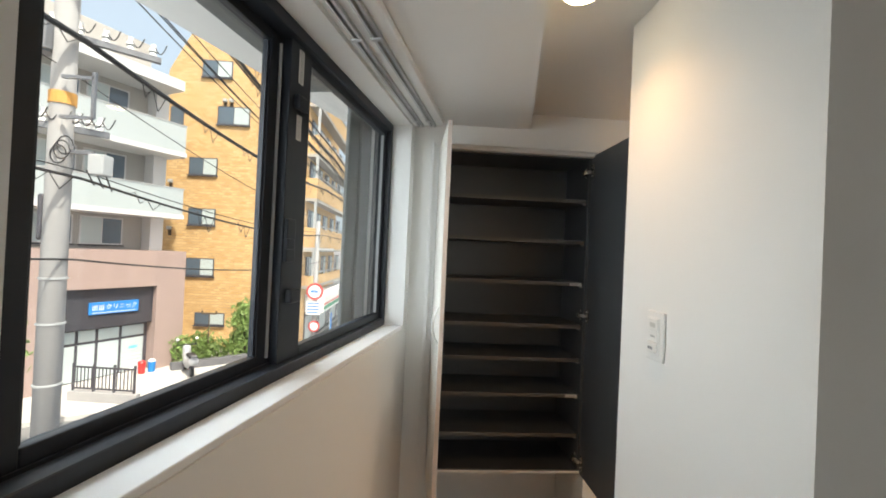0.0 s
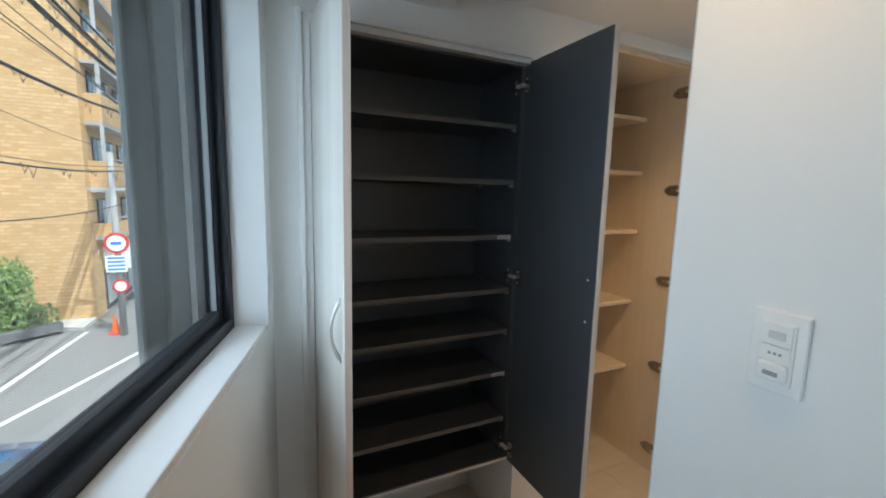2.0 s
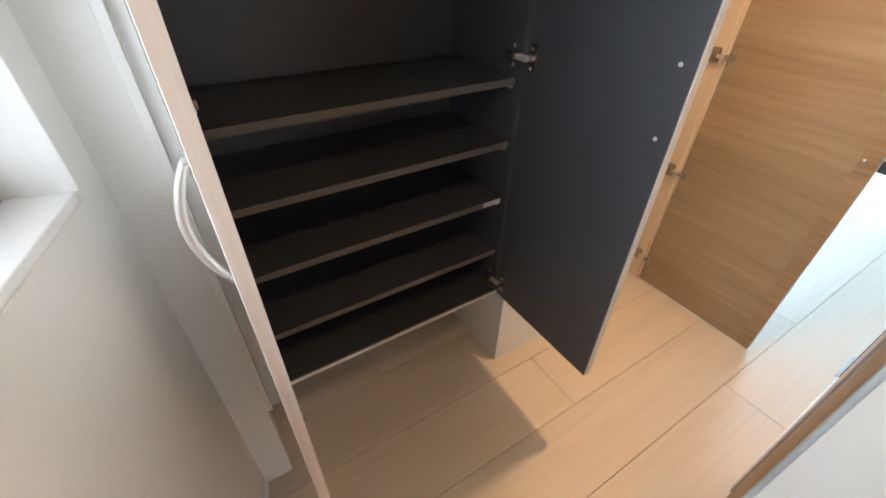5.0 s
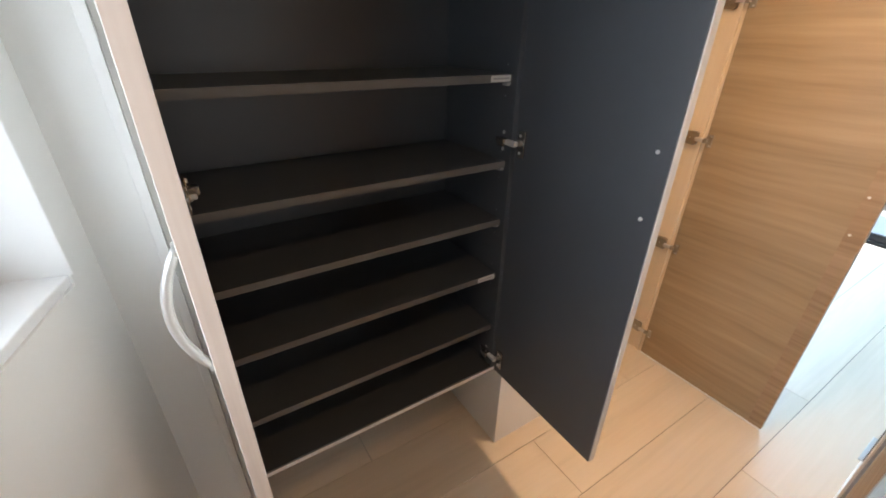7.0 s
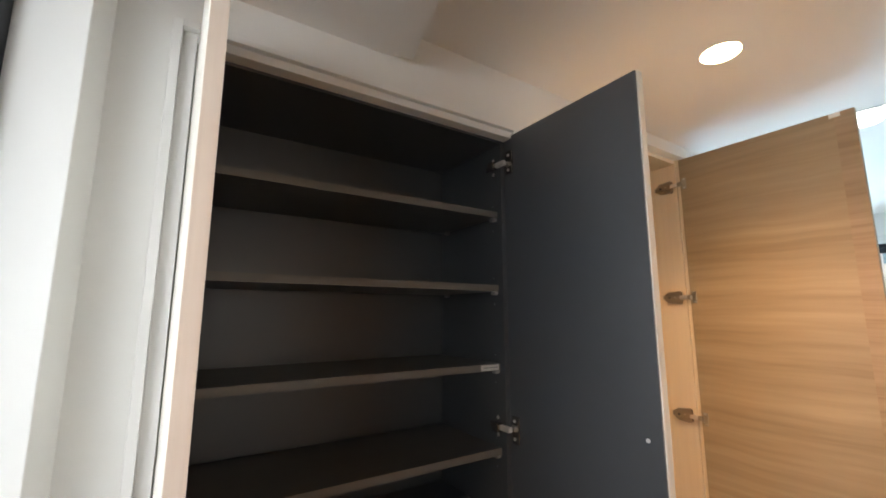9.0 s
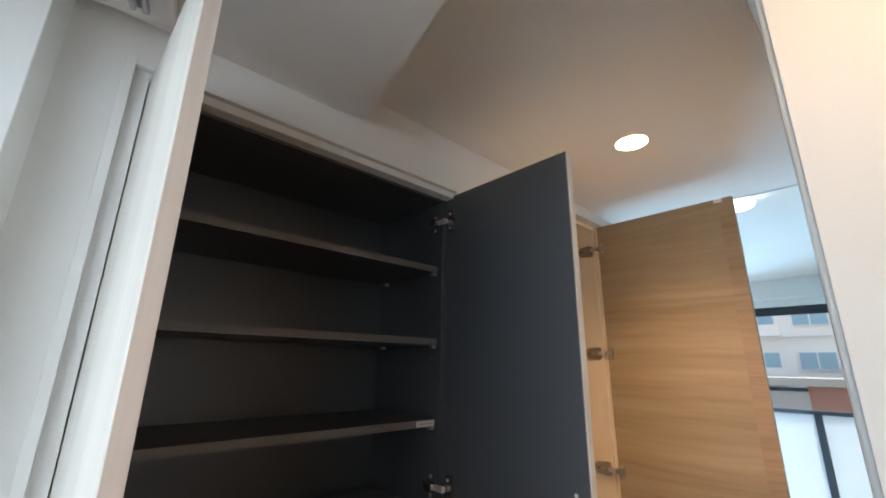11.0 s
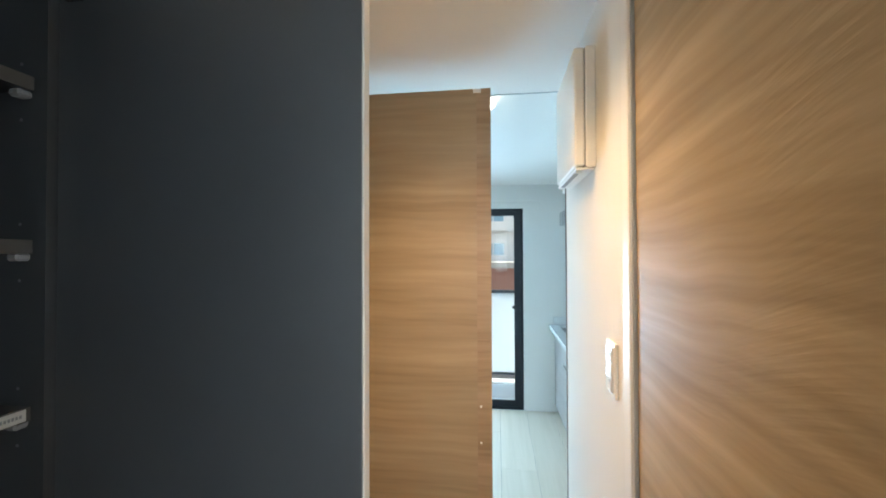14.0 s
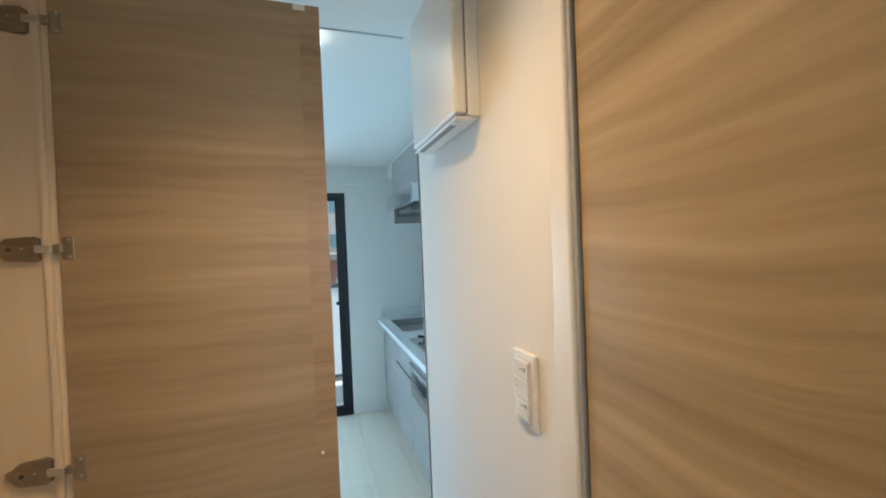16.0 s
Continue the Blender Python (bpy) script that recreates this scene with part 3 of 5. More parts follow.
dc = part("rail", box(1.30, 1.685, 1.653, 1.676, 2.140, 2.164, 0.003, 2, m=o), ALU, d, "satin aluminium slide rail")
part("end_cap", box(1.6855, 1.692, 1.652, 1.677, 2.139, 2.165, 0.002, m=o), GREYPL, dc, "grey end cap")
structure("floor_guide", box(2.55, 2.73, 1.645, 1.668, 0.0, 0.007, 0.002), ALU, "small metal floor guide", "floor guide")

# baseboards
structure("baseboard_window", box(0.0, 0.007, -5.0, 0.075, 0.0, 0.055, 0.002), TRIM, "low white baseboard", "baseboard", m=WIN)
structure("baseboard_hall", box(1.787, 2.484, 1.652, 1.659, 0.0, 0.055, 0.002), TRIM, "low white baseboard", "baseboard")
structure("baseboard_switch", box(1.133, 1.14, 1.03, 1.605, 0.0, 0.055, 0.002), TRIM, "low white baseboard", "baseboard")
structure("corner_bead", box(2.480, 2.487, 1.646, 1.656, 0.055, 2.18, 0.002), mat("dark_bead", (0.22, 0.20, 0.19), 0.5), "dark edge bead at the wall end", "trim")


# ---- switches: local x across, local z up, local -y out of the wall ----
def make_switch(m, label):
    s = thing("light_switch", m, label, "light switch", "wall switches")
    part("plate", box(-0.037, 0.037, -0.008, 0.0, -0.063, 0.063, 0.003, 3), PLASTIC, s, "white bevelled plate")
    part("insert", box(-0.0235, 0.0235, -0.0105, -0.008, -0.048, 0.048, 0.001), PLASTIC, s)
    k = part("rocker", box(-0.020, 0.020, -0.014, -0.0105, 0.012, 0.045, 0.0015, 2), PLASTIC, s)
    part("window", box(-0.010, 0.012, -0.0145, -0.014, 0.022, 0.034, 0.0008), LABELM, k, "small marker window")
    part("rocker", box(-0.020, 0.020, -0.0125, -0.0105, -0.012, 0.011, 0.0012, 2), PLASTIC, s)
    b = part("sensor", box(-0.020, 0.020, -0.019, -0.0105, -0.043, -0.014, 0.005, 3), PLASTIC, s, "white rounded sensor hood")
    part("lens", box(-0.010, 0.010, -0.0198, -0.0185, -0.034, -0.027, 0.001), GREYPL, b, "grey sensor lens")
    for k in range(3):
        part("print_mark", box(-0.009 + 0.007 * k, -0.005 + 0.007 * k, -0.0130, -0.0125, -0.003, 0.001), INKSOFT, s)
    for x in (-0.008, 0.0, 0.008):
        part("slider", box(x - 0.0022, x + 0.0022, -0.0205, -0.0188, -0.0215, -0.0165, 0.0008), PLASTIC, b)


def make_panel_switch(m, label):
    s = thing("light_switch", m, label, "light switch", "wall switches")
    part("plate", box(-0.035, 0.035, -0.008, 0.0, -0.060, 0.060, 0.003, 3), PLASTIC, s, "white bevelled plate")
    part("inset_panel", box(-0.024, 0.024, -0.0105, -0.008, -0.050, 0.050, 0.0024, 3), GLOSSPL, s, "glossy rounded inset panel")
    for z0, z1 in ((0.018, 0.046), (-0.014, 0.016), (-0.046, -0.016)):
        part("rocker", box(-0.021, 0.021, -0.0128, -0.0105, z0, z1, 0.001, 2), GLOSSPL, s)
    for z in (0.030, -0.028):
        part("print_mark", box(0.008, 0.015, -0.0132, -0.0128, z, z + 0.007), INKSOFT, s)
        part("print_mark", box(-0.004, 0.004, -0.0132, -0.0128, z + 0.001, z + 0.003), INKSOFT, s)
    part("pilot_lamp", cyl(0.0018, 0.001, pose(-0.017, -0.0132, 0.002, 90, 0, 0), seg=10), INK, s, "small dark pilot lamp")


make_switch(pose(1.140, 1.455, 1.275, 0, 0, -90), "white wall switch with motion sensor on wallpaper")
make_panel_switch(pose(1.872, 1.652, 1.284, 0, 0, 180), "white wall switch with glossy rounded inset panel")

# ---- distribution board on the hall wall ----
bxm = thing("distribution_board", pose(2.175, 1.652, 1.765), "white plastic distribution board with hinged cover on the hall wall", "fuse box")
part("body", box(-0.160, 0.160, 0.0, 0.026, 0.0, 0.318, 0.003, 2), PLASTIC, bxm)
part("cover", box(-0.158, 0.158, 0.0275, 0.054, 0.004, 0.316, 0.006, 3), PLASTIC, bxm, "smooth white hinged cover")
part("seam", box(-0.157, 0.157, 0.0258, 0.0277, 0.006, 0.314), INKSOFT, bxm, "dark seam")
part("bottom_lip", box(-0.156, 0.156, 0.004, 0.051, -0.006, -0.0005, 0.002), PLASTIC, bxm)
sl = part("vent_slot", box(-0.130, 0.130, 0.034, 0.046, -0.0075, -0.006), GREYPL, bxm, "grey slot under the cover")
for x in (-0.138, 0.124):
    part("clip", box(x, x + 0.014, 0.032, 0.048, -0.011, -0.0075, 0.001), PLASTIC, sl)


# ---- downlights ----
def downlight(x, y, z):
    t = thing("downlight", pose(x, y, z), "round recessed downlight glowing warm white", "ceiling light", "hall downlights")
    part("trim_ring", cyl(0.051, 0.004, pose(0, 0, -0.002), bev=0.0015, seg=48), PLASTIC, t)
    part("lens", cyl(0.0475, 0.0008, pose(0, 0, -0.0044), seg=48), LAMPON, t, "glowing lens")


downlight(1.80, 2.062, CEIL)
downlight(0.92, 1.506, CEIL)
t = thing("ceiling_lamp", pose(2.72, 1.97, ROOM_CEIL), "round white ceiling lamp switched on", "ceiling light")
part("base", cyl(0.05, 0.02, pose(0, 0, -0.010), seg=32), PLASTIC, t)
part("shade", cyl(0.055, 0.030, pose(0, 0, -0.035), seg=40, r2=0.062, bev=0.008), LAMPCOOL, t, "glowing white shade", True)

# ---- balcony door and balcony ----
bd = thing("door_2", pose(5.11, 2.5, 0), "tall black-framed glass balcony door", "door", kind="structure")
o = Matrix.Translation((-5.11, -2.5, 0))
BY0 = 1.648
for b in (box(5.06, 5.15, BY0, BY0 + 0.028, 0.0, BZ1, 0.002, m=o), box(5.06, 5.15, BY1 - 0.028, BY1, 0.0, BZ1, 0.002, m=o),
          box(5.06, 5.15, BY0 + 0.028, BY1 - 0.028, BZ1 - 0.03, BZ1, 0.002, m=o), box(5.06, 5.15, BY0 + 0.028, BY1 - 0.028, 0.0, 0.03, 0.002, m=o)):
    part("frame", b, BLACKM, bd)
for y0, y1, x in ((BY0 + 0.026, 2.54, 5.085), (2.46, BY1 - 0.026, 5.118)):
    s = part("sash", box(x - 0.013, x + 0.013, y0, y0 + 0.062, 0.028, BZ1 - 0.028, 0.002, m=o), BLACKM, bd, "black sash")
    part("stile", box(x - 0.013, x + 0.013, y1 - 0.062, y1, 0.028, BZ1 - 0.028, 0.002, m=o), BLACKM, s)
    part("rail", box(x - 0.013, x + 0.013, y0 + 0.062, y1 - 0.062, 0.028, 0.085, 0.002, m=o), BLACKM, s)
    part("rail", box(x - 0.013, x + 0.013, y0 + 0.062, y1 - 0.062, BZ1 - 0.07, BZ1 - 0.028, 0.002, m=o), BLACKM, s)
    g = part("pane", box(x - 0.003, x + 0.003, y0 + 0.058, y1 - 0.058, 0.08, BZ1 - 0.065, m=o), GLASS, s, "clear glass pane")
    g.visible_shadow = False
    if y0 < 2:
        part("pull", box(x - 0.030, x - 0.013, y0 + 0.052, y0 + 0.085, 1.00, 1.028, 0.003, m=o), BLACKM, s)
rail = thing("curtain_rail", pose(5.0, 2.5, 2.050), "white curtain rail over the balcony door", "curtain rail")
part("rail", box(-0.012, 0.012, -1.02, 1.0, 0.0, 0.022, 0.004, 2), PLASTIC, rail)
part("bracket", box(0.0, 0.05, -0.95, -0.925, 0.004, 0.020, 0.002), PLASTIC, rail)

CONC = mat("pale_balcony_coating", (0.50, 0.53, 0.56), 0.7, var=0.08, vscale=3, bump=0.1, bscale=120)
FROST = mat("frosted_panel", (0.86, 0.90, 0.93), 0.5, spec=0.3, var=0.03, vscale=2)
_n, _l = FROST.node_tree.nodes, FROST.node_tree.links
_t, _m = _n.new("ShaderNodeBsdfTranslucent"), _n.new("ShaderNodeMixShader")
_t.inputs["Color"].default_value = (0.86, 0.92, 0.97, 1)
_m.inputs[0].default_value = 0.6
_l.new(_n["Principled BSDF"].outputs[0], _m.inputs[1])
_l.new(_t.outputs[0], _m.inputs[2])
_l.new(_m.outputs[0], _n["Material Output"].inputs["Surface"])
structure("balcony_slab", box(5.23, 5.75, 0.9, 4.4, -0.30, -0.06), CONC, "pale balcony floor", "balcony")
structure("balcony_kerb", box(5.56, 5.75, 0.9, 4.4, -0.06, 0.10, 0.004), CONC, "low balcony kerb", "balcony")
br = thing("balcony_railing", pose(5.64, 2.5, 0.10), "balcony railing with frosted panels and dark grey posts", "railing")
o = Matrix.Translation((-5.64, -2.5, -0.10))
DKGREY = mat("dark_grey_metal", (0.06, 0.075, 0.095), 0.45, metal=0.4, var=0.08, vscale=20)
part("top_rail", box(5.60, 5.65, 0.9, 4.4, 1.105, 1.140, 0.006, 2, m=o), DKGREY, br)
part("bottom_rail", box(5.61, 5.64, 0.9, 4.4, 0.185, 0.212, 0.003, m=o), DKGREY, br)
for y in (0.95, 2.19, 3.35, 4.3):
    part("post", box(5.598, 5.640, y - 0.025, y + 0.025, 0.10, 1.105, 0.003, m=o), DKGREY, br)
for a, b in ((0.98, 2.162), (2.218, 3.322), (3.378, 4.27)):
    part("panel", box(5.616, 5.624, a, b, 0.212, 1.105, m=o), FROST, br, "frosted pale panel")


# ---- kitchen ----
KFRONT = wood("grey_beige_laminate", (0.27, 0.25, 0.24), (0.31, 0.285, 0.275), (0.35, 0.325, 0.31), (0.8, 0.8, 16), 0.35, 0.04, 0.2)
KTOP = mat("white_worktop", (0.78, 0.79, 0.80), 0.25, var=0.02, vscale=40)
KBLACK = mat("black_enamel", (0.012, 0.012, 0.014), 0.2, coat=0.5)
for x0, x1, drawer in ((4.50, 5.045, 0), (4.02, 4.50, 1), (3.42, 4.02, 2)):
    k = thing("kitchen_cabinet", pose((x0 + x1) / 2, 1.0, 0), "grey-beige base cabinet under a white worktop", "cabinet", "kitchen base units")
    h = (x1 - x0) / 2
    part("carcass", box(-h + 0.001, h - 0.001, -0.34, 0.33, 0.08, 0.79), KFRONT, k)
    part("plinth", box(-h + 0.001, h - 0.001, -0.34, 0.29, 0.0, 0.08), KFRONT, k)
    if drawer == 0:
        part("door", box(-h + 0.002, h - 0.002, 0.3305, 0.350, 0.082, 0.785, 0.002), KFRONT, k)
    elif drawer == 1:
        dr = part("drawer", box(-h + 0.002, h - 0.002, 0.3305, 0.350, 0.602, 0.785, 0.002), KFRONT, k)
        part("grip", box(-h + 0.002, h - 0.002, 0.3305, 0.353, 0.588, 0.600, 0.001), KBLACK, dr, "dark grip groove")
        part("door", box(-h + 0.002, h - 0.002, 0.3305, 0.350, 0.082, 0.586, 0.002), KFRONT, k)
    else:
        gr = part("grill", box(-h + 0.004, h - 0.004, 0.3305, 0.352, 0.565, 0.775, 0.004), STEEL, k, "stainless steel grill front")
        part("glass", box(-h + 0.05, h - 0.05, 0.3522, 0.3540, 0.60, 0.66), KBLACK, gr, "black glass")
        part("handle", box(-h + 0.03, h - 0.03, 0.3522, 0.374, 0.70, 0.72, 0.004, 2), STEEL, gr)
        part("drawer", box(-h + 0.002, h - 0.002, 0.3305, 0.350, 0.50, 0.560, 0.002), mat("walnut_panel", (0.20, 0.15, 0.12), 0.4, var=0.2, vscale=20), k, "dark drawer front")
        part("door", box(-h + 0.002, h - 0.002, 0.3305, 0.350, 0.082, 0.495, 0.002), KFRONT, k)
wt = thing("worktop", pose(4.2, 1.0, 0.80), "white continuous kitchen worktop", "worktop")
o = Matrix.Translation((-4.2, -1.0, -0.80))
b = box(3.40, 4.34, 0.66, 1.40, 0.812, 0.85, m=o)
box(4.34, 4.90, 1.32, 1.40, 0.812, 0.85, bm=b, m=o)
box(4.34, 4.90, 0.66, 0.90, 0.812, 0.85, bm=b, m=o)
box(4.90, 5.046, 0.66, 1.40, 0.812, 0.85, bm=b, m=o)
part("slab", b, KTOP, wt)
# the gap's shadow is put in as a black strip
part("shadow_strip", box(3.41, 5.046, 1.33, 1.345, 0.7915, 0.8115, m=o), KBLACK, wt, "black strip that paints the shadow under the worktop")
part("upstand", box(5.030, 5.047, 0.66, 1.36, 0.8505, 0.93, 0.003, m=o), KTOP, wt)
sk = thing("sink", pose(4.62, 1.11, 0.848), "oval stainless steel sink set in the worktop", "sink")
part("basin", box(-0.265, 0.265, -0.205, 0.205, -0.16, -0.15, 0.004), STEEL, sk)
for b in (box(-0.269, -0.262, -0.208, 0.208, -0.16, 0.003), box(0.262, 0.269, -0.208, 0.208, -0.16, 0.003), box(-0.262, 0.262, -0.209, -0.203, -0.16, 0.003), box(-0.262, 0.262, 0.203, 0.209, -0.16, 0.003)):
    part("wall", b, STEEL, sk)
fa = thing("faucet", pose(4.66, 0.86, 0.85), "chrome single-lever kitchen faucet", "faucet")
part("stem", cyl(0.022, 0.12, pose(0, 0, 0.06), seg=20, bev=0.004), STEEL, fa)
part("spout", tube([(0, 0, 0.10), (0, 0.04, 0.15), (0, 0.12, 0.17), (0, 0.20, 0.15), (0, 0.205, 0.125)], 0.011, 12), STEEL, fa, "", True)
part("lever", box(-0.008, 0.008, -0.01, 0.09, 0.175, 0.188, 0.004, 2), STEEL, fa)
hb = thing("gas_hob", pose(3.79, 1.10, 0.85), "stainless gas hob with black burner grates", "hob")
part("top", box(-0.29, 0.29, -0.24, 0.24, 0.0, 0.012, 0.005, 2), STEEL, hb)
for x, y in ((-0.14, 0.05), (0.14, 0.12)):
    br2 = part("burner", cyl(0.05, 0.018, pose(x, y, 0.021), seg=24, bev=0.003), KBLACK, hb)
    for k in range(4):
        part("grate_bar", box(-0.10, -0.045, -0.005, 0.005, 0.028, 0.045, 0.002, m=pose(x, y, 0, 0, 0, 45 + 90 * k)), KBLACK, br2)
hd = thing("range_hood", pose(4.0, 1.0, 1.675), "stainless range hood with grey-beige cover", "range hood")
part("canopy", box(-0.40, 0.35, -0.345, 0.40, 0.095, 0.205, 0.008, 2), STEEL, hd, "brushed steel canopy")
part("filter", box(-0.36, 0.29, -0.33, 0.34, 0.05, 0.0945, 0.004), KBLACK, hd, "black filter well")
part("side_skirt", box(0.295, 0.32, -0.33, 0.36, 0.0, 0.0945, 0.003), KFRONT, hd, "grey-beige side skirt")
part("duct_cover", box(-0.40, 0.34, -0.345, 0.355, 0.2055, 0.455, 0.002), KFRONT, hd, "grey-beige duct cover")
structure("kitchen_soffit", box(3.3, 5.045, 0.655, 1.26, 2.132, ROOM_CEIL - 0.001), WALL, "white soffit over the kitchen", "ceiling")
structure("kitchen_splash", box(2.60, 5.046, 0.652, 0.658, 0.93, 1.70), KTOP, "white glossy kitchen splashback", "wall panel")


# ---- the street outside the wide window ----
G = -3.75
ASPH = mat("grey_asphalt", (0.20, 0.20, 0.20), 0.9, var=0.15, vscale=1.2, bump=0.3, bscale=60)
PAVE = mat("pale_paving", (0.50, 0.49, 0.47), 0.85, var=0.08, vscale=2.0, bump=0.2, bscale=40)
PINK = mat("pinkish_brown_tile", (0.36, 0.27, 0.245), 0.7, var=0.10, vscale=3, bump=0.1, bscale=60)
WHITEC = mat("white_balcony_render", (0.62, 0.63, 0.64), 0.6, var=0.04, vscale=1.5)
PARAP = mat("pale_blue_grey_panel", (0.42, 0.475, 0.49), 0.35, var=0.04, vscale=1.0)
GREYC = mat("grey_render", (0.40, 0.39, 0.37), 0.8, var=0.06, vscale=1.5)
LOUVM = mat("dark_grey_louvre", (0.07, 0.07, 0.085), 0.5, var=0.1, vscale=5)
WINGL = mat("dark_window_glass", (0.10, 0.14, 0.18), 0.08, spec=0.8, var=0.2, vscale=0.8)
FROSTG = mat("frosted_shop_glass", (0.48, 0.56, 0.57), 0.3, var=0.08, vscale=1.0)
BLUE = mat("blue_sign", (0.02, 0.22, 0.62), 0.4, var=0.03)
WHITEP = mat("white_sign_paint", (0.80, 0.82, 0.82), 0.4)
REDP = mat("red_sign_paint", (0.62, 0.04, 0.04), 0.4)
GREENP = mat("green_awning_paint", (0.03, 0.28, 0.16), 0.5)
CONCP = mat("concrete_pole", (0.36, 0.36, 0.36), 0.85, var=0.12, vscale=2.5, bump=0.15, bscale=40)
GALV = mat("weathered_steel", (0.20, 0.21, 0.23), 0.5, metal=0.4, var=0.15, vscale=6)
WIREM = mat("black_cable", (0.02, 0.021, 0.025), 0.6)
LEAF = mat("green_leaves", (0.13, 0.20, 0.05), 0.55, var=0.45, vscale=3.0)
LEAFPALE = mat("pale_green_leaves", (0.20, 0.30, 0.09), 0.45, var=0.5, vscale=4.0)
BARK = mat("brown_bark", (0.10, 0.075, 0.05), 0.9, var=0.2, vscale=10)


def brick_mat():
    m = bpy.data.materials.new("ochre_brick_tile")
    m.use_nodes = True
    n, l = m.node_tree.nodes, m.node_tree.links
    b = n["Principled BSDF"]
    tc, mp, br = n.new("ShaderNodeTexCoord"), n.new("ShaderNodeMapping"), n.new("ShaderNodeTexBrick")
    mp.inputs["Rotation"].default_value = (radians(90), 0, 0)
    comb, sep, add = n.new("ShaderNodeCombineXYZ"), n.new("ShaderNodeSeparateXYZ"), n.new("ShaderNodeMath")
    l.new(tc.outputs["Object"], sep.inputs[0])
    l.new(sep.outputs[0], add.inputs[0])
    l.new(sep.outputs[1], add.inputs[1])
    l.new(add.outputs[0], comb.inputs[0])
    l.new(sep.outputs[2], comb.inputs[1])
    l.new(comb.outputs[0], br.inputs["Vector"])
    for k, c in (("Color1", (0.56, 0.345, 0.135, 1)), ("Color2", (0.70, 0.48, 0.235, 1)), ("Mortar", (0.50, 0.34, 0.18, 1))):
        br.inputs[k].default_value = c
    br.inputs["Scale"].default_value = 1.0
    br.inputs["Brick Width"].default_value, br.inputs["Row Height"].default_value = 0.30, 0.13
    br.inputs["Mortar Size"].default_value = 0.018
    nz, hsv = n.new("ShaderNodeTexNoise"), n.new("ShaderNodeHueSaturation")
    nz.inputs["Scale"].default_value = 0.7
    l.new(tc.outputs["Object"], nz.inputs["Vector"])
    mr = n.new("ShaderNodeMapRange")
    mr.inputs["To Min"].default_value, mr.inputs["To Max"].default_value = 0.85, 1.15
    l.new(nz.outputs[0], mr.inputs["Value"])
    l.new(mr.outputs[0], hsv.inputs["Value"])
    l.new(br.outputs["Color"], hsv.inputs["Color"])
    l.new(hsv.outputs[0], b.inputs["Base Color"])
    b.inputs["Roughness"].default_value = 0.65
    bp = n.new("ShaderNodeBump")
    bp.inputs["Strength"].default_value, bp.inputs["Distance"].default_value, bp.invert = 0.4, 0.01, True
    l.new(br.outputs["Fac"], bp.inputs["Height"])
    l.new(bp.outputs[0], b.inputs["Normal"])
    return m


OCHRE = brick_mat()
structure("ground", cyl(600, 0.5, pose(0, 0, G - 0.25), seg=64), ASPH, "grey asphalt street and ground", "ground")
structure("pavement", prism([(-10.8, 11.6), (-8.2, 13.2), (-7.2, 18.3), (-6.2, 20.0), (-5.2, 19.6), (-4.9, 34), (-12, 34), (-14, 16)], G, G + 0.12), PAVE, "pale paved forecourt with kerb", "pavement")


def text_mesh(body, size, material, parent, m, name="lettering"):
    cu = bpy.data.curves.new("letters", "FONT")
    cu.body, cu.size, cu.align_x, cu.align_y, cu.extrude = body, size, "CENTER", "CENTER", 0.004
    tmp = bpy.data.objects.new("letters", cu)
    scene.collection.objects.link(tmp)
    bpy.context.view_layer.update()
    me = bpy.data.meshes.new_from_object(tmp.evaluated_get(bpy.context.evaluated_depsgraph_get()))
    bpy.data.objects.remove(tmp)
    bpy.data.curves.remove(cu)
    me.transform(m)
    me.materials.clear()
    me.materials.append(material)
    ob = new(name, me)
    ob.parent = parent
    return ob


def add_window(parent, x0, x1, z0, z1, y, out=1, split=True, frame_mat=None):
    """A framed window on a facade whose outside lies towards out * y."""
    a, b = sorted((y - 0.02 * out, y + 0.03 * out))
    w = part("window", box(x0 - 0.05, x1 + 0.05, a, b, z0 - 0.05, z1 + 0.05), frame_mat or LOUVM, parent)
    mid = (x0 + x1) / 2
    c, d = sorted((y + 0.031 * out, y + 0.036 * out))
    if split:
        part("pane", box(x0, mid - 0.02, c, d, z0, z1), WINGL, w)
        part("pane", box(mid + 0.02, x1, c, d, z0, z1), FROSTG, w)
    else:
        part("pane", box(x0, x1, c, d, z0, z1), WINGL, w)
    e, f = sorted((y, y + 0.10 * out))
    part("sill", box(x0 - 0.08, x1 + 0.08, e, f, z0 - 0.11, z0 - 0.055), LOUVM, w)


